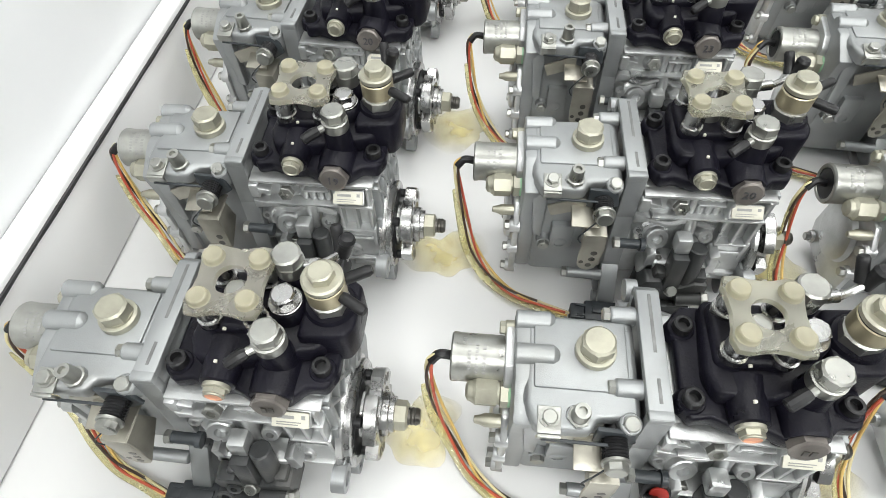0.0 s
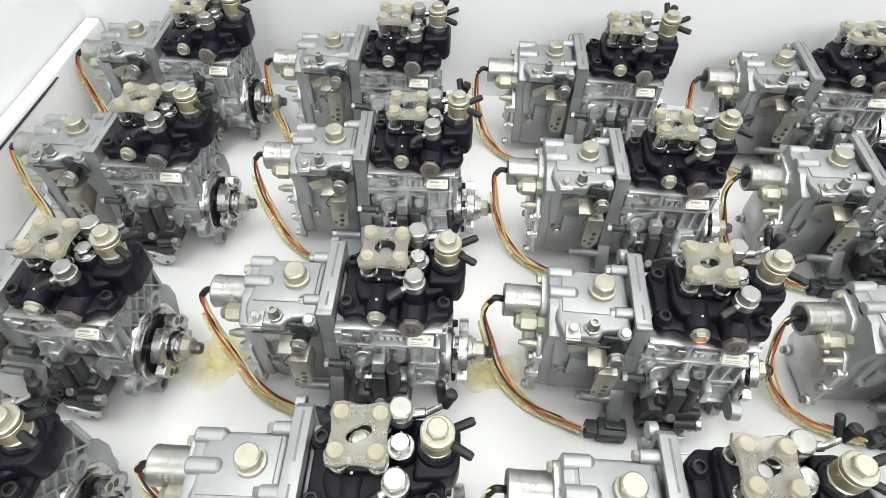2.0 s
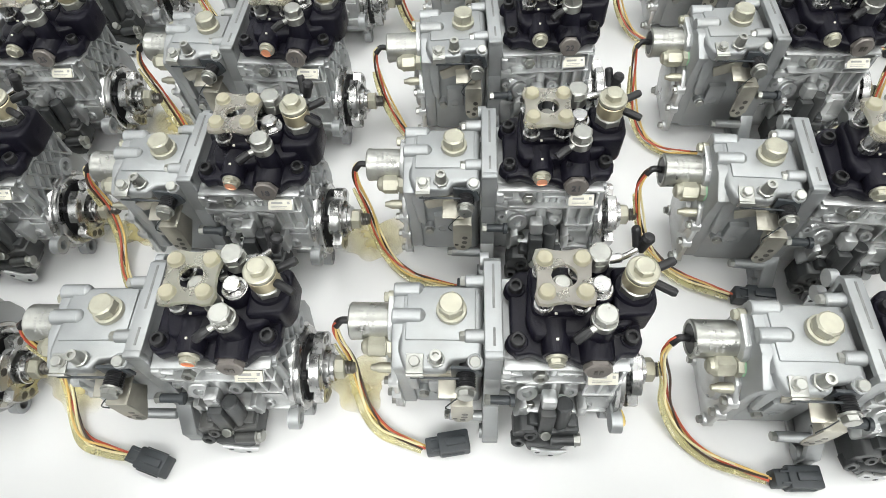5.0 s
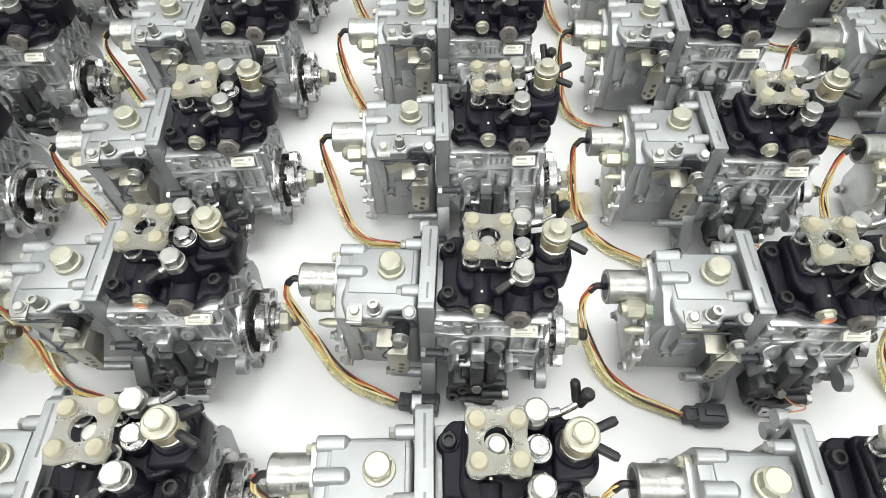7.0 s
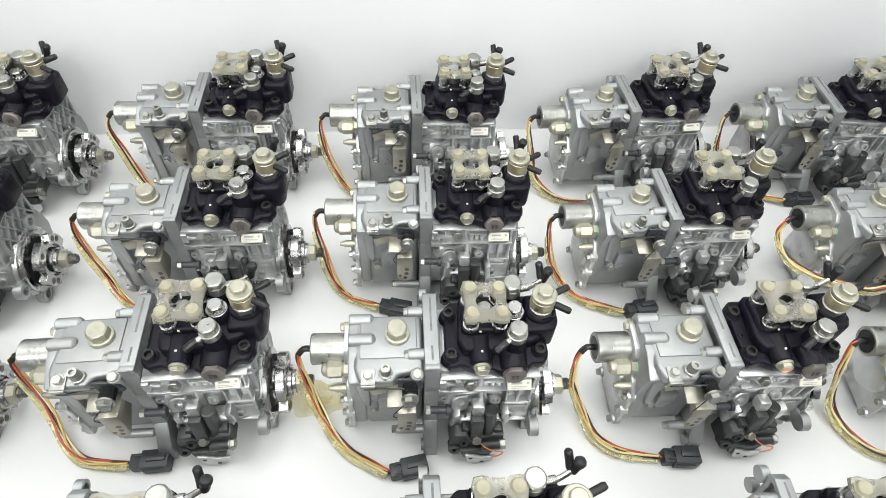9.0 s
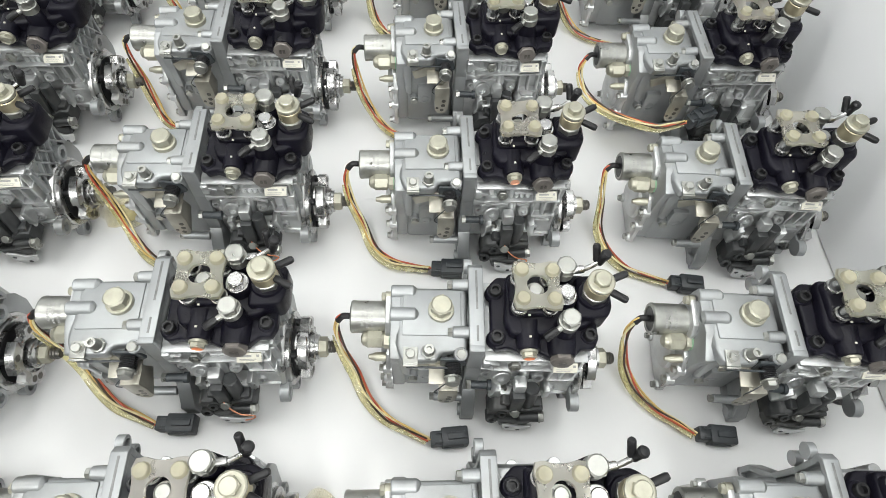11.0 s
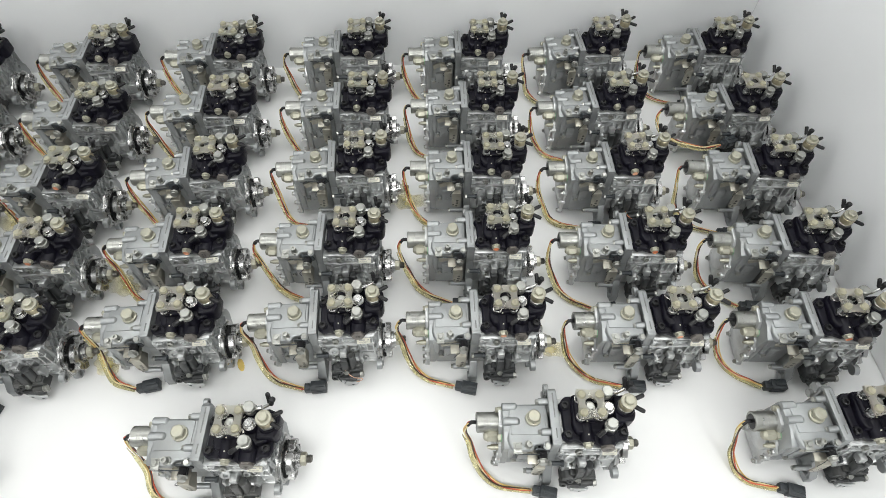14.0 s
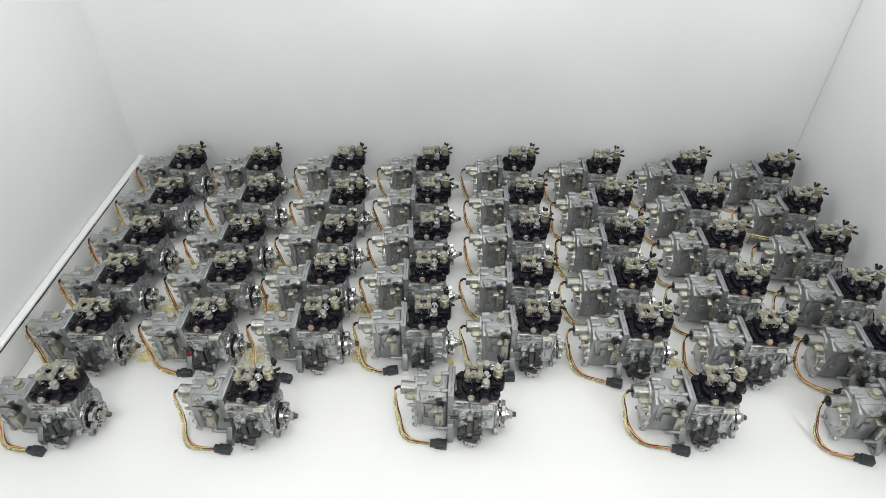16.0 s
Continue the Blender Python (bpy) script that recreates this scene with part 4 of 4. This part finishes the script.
def harness_meshes(seed, raised=False, lie=None, bow=0.0):
    """The wire loom and its plug; lie gives the plug's place beside its pump and its turn."""
    r = random.Random(seed)
    j = lambda s: r.uniform(-s, s)
    kx, ky, turn = lie or (0.004 + j(0.006), -0.082 + j(0.005), j(10))
    bow, ex, ey = bow or 0.015 + j(0.006), kx + 0.107, ky
    ln = math.hypot(ex, ey)
    at = lambda f, out, z: (-0.107 + ex * f + out * ey / ln, ey * f - out * ex / ln, z)
    path = [(-0.1010, 0.006, 0.1150), (-0.1065, 0.003, 0.1090), (-0.1075 + j(0.003), -0.002, 0.0900), (-0.1010 + j(0.004), -0.009, 0.0540), at(0.20, bow * 0.45, 0.0230 + j(0.004)),
            at(0.40, bow, 0.0090), at(0.62, bow * 1.1, 0.0070), at(0.82, bow * 0.6, 0.0078), (kx - 0.003, ky, 0.0095)]
    lift = 0.0
    if raised:
        kx, ky, turn, lift = 0.031, -0.080, 24, 0.066
        path = path[:3] + [(-0.0980, -0.024, 0.070), (-0.0660, -0.050, 0.062), (-0.0140, -0.078, 0.066), (0.010, -0.082, 0.072), (kx - 0.003, ky, 0.0755)]
    sm = smooth_line(path, 9)
    wires = []
    for k, mat in enumerate((W_RED, W_BLACK, W_WHITE, W_YEL)):
        bm = bmesh.new()
        line = []
        for i, p in enumerate(sm):
            t = i / (len(sm) - 1)
            a = k * math.pi / 2 + t * 5.0 + seed
            spread = 0.0018 + 0.0024 * math.sin(math.pi * min(max((t - 0.12) / 0.88, 0), 1)) * (0.6 + 0.4 * math.sin(k * 2.1 + seed))
            line.append(p + Vector((0, math.cos(a) * spread, abs(math.sin(a)) * spread)) + Vector((math.sin(a) * spread, 0, 0)))
        tube(bm, line, 0.00125, 7, 0)
        wires.append(finish(bm, "wire", mat))
    bm = bmesh.new()
    sl = []
    for i, p in enumerate(sm):
        t = i / (len(sm) - 1)
        if t > 0.24:
            sl.append(p + Vector((-0.0026, -0.0026, -0.0010)) * (1 + 0.7 * math.sin(math.pi * t)))
    tube(bm, sl, 0.0048, 8, 0, flat=0.18, taper=lambda t: (0.8 + 0.25 * math.sin(t * 7 + seed)) * min(1.0, 0.35 + 2.4 * t))
    sleeve = finish(bm, "sleeve", SLEEVE)
    bm = bmesh.new()
    m = pose(kx, ky, lift, 0, 0, turn)
    b = bmesh.new()
    box(b, (0.006, 0, 0.0098), (0.014, 0.0155, 0.0165), 0.0015)
    box(b, (0.026, 0, 0.0105), (0.030, 0.0205, 0.0200), 0.0020)
    box(b, (0.028, 0, 0.0215), (0.020, 0.0075, 0.0030), 0.0008)
    for s in (-1, 1):
        box(b, (0.024, s * 0.0105, 0.0110), (0.022, 0.0020, 0.0060), 0.0006)
        box(b, (0.0085, s * 0.0050, 0.0188), (0.009, 0.0022, 0.0022), 0.0005)
    bmesh.ops.transform(b, matrix=m, verts=b.verts)
    take(bm, b)
    plug = finish(bm, "connector", BLACKPL)
    return wires, sleeve, plug


def number_mesh(text):
    if text == "bars":
        bm = bmesh.new()
        for x in (-0.0022, 0.0022):
            box(bm, (x, 0, 0.0), (0.0030, 0.0052, 0.0006), 0)
        return finish(bm, "number", DARKST)
    me = words(text, 0.0098, 0.0004)
    me.materials.append(PRINT)
    return me


NUMBERS = {t: number_mesh(t) for t in ("bars", "18", "19", "20", "21", "22", "23")}
HARNESS = [harness_meshes(s) for s in range(9)]
WIDE_BOWS = {(5, 5): 0.016, (5, 3): 0.025, (6, 2): 0.030, (6, 1): 0.024, (6, 3): 0.024, (6, 4): 0.023, (6, 5): 0.022, (5, 2): 0.024, (3, 5): 0.022}   # looms that swing out far
# plugs that lie in sight: place beside the pump, and turn
PLUGS = {
    (5, 5): (0.000, -0.088, 2), (5, 6): (0.001, -0.084, -13), (5, 7): (0.014, -0.084, -5), (5, 8): (-0.010, -0.083, 1), (4, 7): (-0.005, -0.098, 6), (4, 8): (-0.012, -0.090, -3),
    (3, 7): (-0.005, -0.082, -3), (6, 1): (0.008, -0.091, -7), (6, 2): (0.000, -0.087, -5), (6, 3): (-0.013, -0.082, -4), (6, 4): (0.011, -0.083, -13), (6, 5): (-0.024, -0.082, -17),
    (5, 3): (-0.024, -0.089, -18), (5, 4): (-0.026, -0.081, 10), (4, 2): (0.004, -0.082, -2), (4, 3): (-0.038, -0.108, -10), (4, 4): (0.003, -0.084, 0), (4, 5): (0.005, -0.078, -5),
    (3, 5): (-0.003, -0.078, 0), (3, 6): (-0.010, -0.094, 10), (2, 6): (-0.024, -0.070, -14), (2, 7): (0.001, -0.079, 6), (3, 8): (-0.006, -0.098, -5),
}
RAISED = harness_meshes(4, True)


def injection_pump():
    root = new("injection_pump")
    root.empty_display_size = 0.05
    tagged(root, "silver and black fuel injection pump with a cream protector plate", "injection pump", "rows of injection pumps")
    governor(root)
    stop_solenoid(root)
    mounting_plate(root)
    pump_body(root)
    head(root)
    drive_end(root)
    feed_pump(root)
    levers(root)
    bm = bmesh.new()
    tube(bm, [(-0.0905, 0.006, 0.114), (-0.0960, 0.006, 0.1155), (-0.1010, 0.0055, 0.1150), (-0.1060, 0.0025, 0.1100)], 0.0034, 10, 5)
    cable = part("cable", bm, BLACKRUB, root, "black sheathed cable with coloured wires")
    wires, sleeve, plug = HARNESS[0]
    for w in wires:
        ob = new("wire", w)
        ob.parent = cable
    ob = new("sleeve", sleeve)
    ob.parent = cable
    tagged(ob, "split pale yellow sleeve")
    ob = new("connector", plug)
    ob.parent = cable
    tagged(ob, "black plastic connector")
    return root


# row, column: place on the table and turn in degrees
PLACES = {
    (1, 1): (0.2787, -0.2825, 1.3),
    (1, 2): (0.5617, -0.2841, -0.0),
    (1, 3): (0.8716, -0.2777, -0.0),
    (1, 4): (1.1833, -0.2737, -0.0),
    (1, 5): (1.4979, -0.2722, 0.1),
    (1, 6): (1.8029, -0.2827, -0.4),
    (1, 7): (2.1150, -0.2870, 3.1),
    (1, 8): (2.4230, -0.2909, -1.2),
    (2, 1): (0.2907, -0.4929, 0.2),
    (2, 2): (0.6005, -0.4823, 2.2),
    (2, 3): (0.9004, -0.4875, 0.8),
    (2, 4): (1.1917, -0.4733, 1.0),
    (2, 5): (1.5079, -0.4715, 0.1),
    (2, 6): (1.8062, -0.4766, -1.4),
    (2, 7): (2.1101, -0.4898, 1.4),
    (2, 8): (2.4251, -0.5051, 0.3),
    (3, 1): (0.2913, -0.6991, -2.2),
    (3, 2): (0.6020, -0.6906, 1.3),
    (3, 3): (0.8968, -0.6817, -1.2),
    (3, 4): (1.1950, -0.6719, 4.8),
    (3, 5): (1.5069, -0.6634, 1.9),
    (3, 6): (1.8018, -0.6737, -0.7),
    (3, 7): (2.1082, -0.6853, -0.4),
    (3, 8): (2.4209, -0.6967, -3.5),
    (4, 1): (0.2934, -0.8820, 1.2),
    (4, 2): (0.6064, -0.8683, 1.9),
    (4, 3): (0.9004, -0.8686, 0.5),
    (4, 4): (1.1937, -0.8571, 1.6),
    (4, 5): (1.4961, -0.8615, -1.7),
    (4, 6): (1.7934, -0.8669, -0.5),
    (4, 7): (2.1037, -0.8825, -2.5),
    (4, 8): (2.4170, -0.8954, -4.0),
    (5, 1): (0.2949, -1.0640, 0.9),
    (5, 2): (0.6062, -1.0563, 0.9),
    (5, 3): (0.9073, -1.0479, 2.6),
    (5, 4): (1.2003, -1.0356, 1.9),
    (5, 5): (1.4965, -1.0415, 1.2),
    (5, 6): (1.7894, -1.0512, -0.8),
    (5, 7): (2.1034, -1.0651, -1.2),
    (5, 8): (2.4059, -1.0779, -3.6),
    (6, 1): (0.3124, -1.2825, 0.2),
    (6, 2): (0.7849, -1.2718, -1.2),
    (6, 3): (1.3329, -1.2509, -2.3),
    (6, 4): (1.9061, -1.2497, -1.6),
    (6, 5): (2.3767, -1.2648, 0.0),
}
READ = {(4, 1): "19", (3, 1): "20", (4, 2): "20", (3, 2): "23", (2, 1): "23", (1, 1): "21", (2, 2): "22", (3, 3): "21", (3, 4): "22", (4, 3): "18", (4, 4): "21",
        (1, 7): "21", (1, 5): "20", (2, 5): "20", (1, 2): "21", (2, 3): "22", (1, 3): "21"}
COPPERY = {(5, 1), (5, 3), (4, 3), (5, 6), (5, 7), (5, 8), (4, 7), (3, 3), (4, 6), (3, 7), (5, 2), (4, 4)}

PINCHED = {(4, 3), (4, 2), (3, 1), (2, 3), (3, 3), (2, 1), (3, 7), (2, 7), (1, 5), (2, 4), (3, 4), (1, 2)}

first = injection_pump()
copper_screw = [c for c in first.children if c.name.startswith("vent_screw")][0].data.copy()
copper_screw.materials.append(COPPER)
for f in copper_screw.polygons:
    if f.center.y < -0.0493 and (Vector((f.center.x - 0.083, f.center.z - 0.1574)).length < 0.0054):
        f.material_index = 1
done = False
for k, ((row, col), (x, y, turn)) in enumerate(PLACES.items()):
    m = pose(x, y, 0, 0, 0, turn)
    if not done:
        first.matrix_basis, pump, done = m, first, True
    else:
        pump = copy_thing(first, m)
    wires, sleeve, plug = HARNESS[(row * 5 + col * 3 + k) % len(HARNESS)]
    if (row, col) == (2, 8):
        wires, sleeve, plug = RAISED
    elif (row, col) in PLUGS:
        wires, sleeve, plug = harness_meshes(k, lie=PLUGS[row, col], bow=WIDE_BOWS.get((row, col), 0.0))
    wi = 0
    for o in pump.children_recursive:
        if o.name.startswith("number") and not o.name.startswith("number_plug"):
            o.data = NUMBERS[READ.get((row, col), "bars")]
        elif o.name.startswith("wire"):
            o.data = wires[wi]
            wi += 1
        elif o.name.startswith("sleeve"):
            o.data = sleeve
        elif o.name.startswith("protector") and (row, col) in PINCHED:
            o.data = PROTECTORS[1]
        elif o.name.startswith("connector"):
            o.data = plug
        elif o.name.startswith("vent_screw") and (row, col) in COPPERY:
            o.data = copper_screw
            o["label"] = "coppery vent screw"
    if (row, col) == (5, 2):
        bm = bmesh.new()
        lathe(bm, (0.049, -0.056, 0.077), (-0.10, -1, 0.55), [(0, 0.0100), (0.010, 0.0100), (0.011, 0.0090), (0.011, 0.0066), (0.006, 0.0064)], 22)
        boot = part("sensor_socket", bm, BLACKRUB, pump, "round black socket with a red lock")
        bm = bmesh.new()
        lathe(bm, (0.0500, -0.0655, 0.0825), (-0.10, -1, 0.55), [(0, 0.0064), (0.0012, 0.0062), (0.0016, 0.0050)], 20)
        part("lock", bm, REDPL, boot, "red plastic lock")
        bm = bmesh.new()
        box(bm, (0.0462, -0.0690, 0.0840), (0.0075, 0.0030, 0.0150), 0.0008, (28, 20, 0))
        part("key", bm, BLACKRUB, boot, "black key")
    if (row, col) in ((5, 5), (3, 7), (4, 6), (3, 6)):
        bm = bmesh.new()
        tube(bm, [(0.080, -0.0700, 0.0640), (0.086, -0.0790, 0.0520), (0.098, -0.0850, 0.0430), (0.112, -0.0860, 0.0380), (0.109, -0.0880, 0.0340), (0.100, -0.0880, 0.0280)], 0.0008, 6, 6)
        part("seal_wire", bm, COPPER, pump, "thin coppery sealing wire")
    if row == 6:
        pump["label"] = "silver and black fuel injection pump standing apart in front"


# oil that has run from the shafts on to the table
def stain(x, y, r, seed):
    rn = random.Random(seed)
    ph = [rn.uniform(0, 6.28) for _ in range(4)]
    bm = bmesh.new()
    pts = []
    for i in range(40):
        a = 2 * math.pi * i / 40
        k = 1 + 0.25 * math.sin(2 * a + ph[0]) + 0.15 * math.sin(3 * a + ph[1]) + 0.08 * math.sin(7 * a + ph[2])
        pts.append((r * k * math.cos(a), 0.75 * r * k * math.sin(a)))
    slab(bm, pts, "xy", 0.0003, 0.0009, 0)
    ob = new("oil_stain", finish(bm, "oil_stain", OIL))
    ob.location = (x, y, 0)
    tagged(ob, "thin yellow film of oil on the white table", "oil stain", "oil stains")


for i, (row, col) in enumerate(((5, 1), (4, 1), (3, 1), (4, 2), (3, 2), (5, 2), (5, 3), (3, 5), (4, 3), (5, 6))):
    x, y, turn = PLACES[row, col]
    stain(x + 0.195, y - 0.005, 0.034 + 0.006 * ((i * 7) % 3), i)

# one thick drop that has not spread
bm = bmesh.new()
lathe(bm, (0, 0, 0.0002), (0, 0, 1), [(0, 0.0085), (0.0008, 0.0080), (0.0014, 0.0060), (0.0017, 0.0020)], 24)
bmesh.ops.scale(bm, vec=(0.75, 1.7, 1), verts=bm.verts)
drop = tagged(new("oil_drop", finish(bm, "oil_drop", DROP)), "thick amber oil drop on the white table", "oil stain", "oil stains")
drop.matrix_basis = pose(1.3640, -1.0720, 0.0, 0, 0, 22)
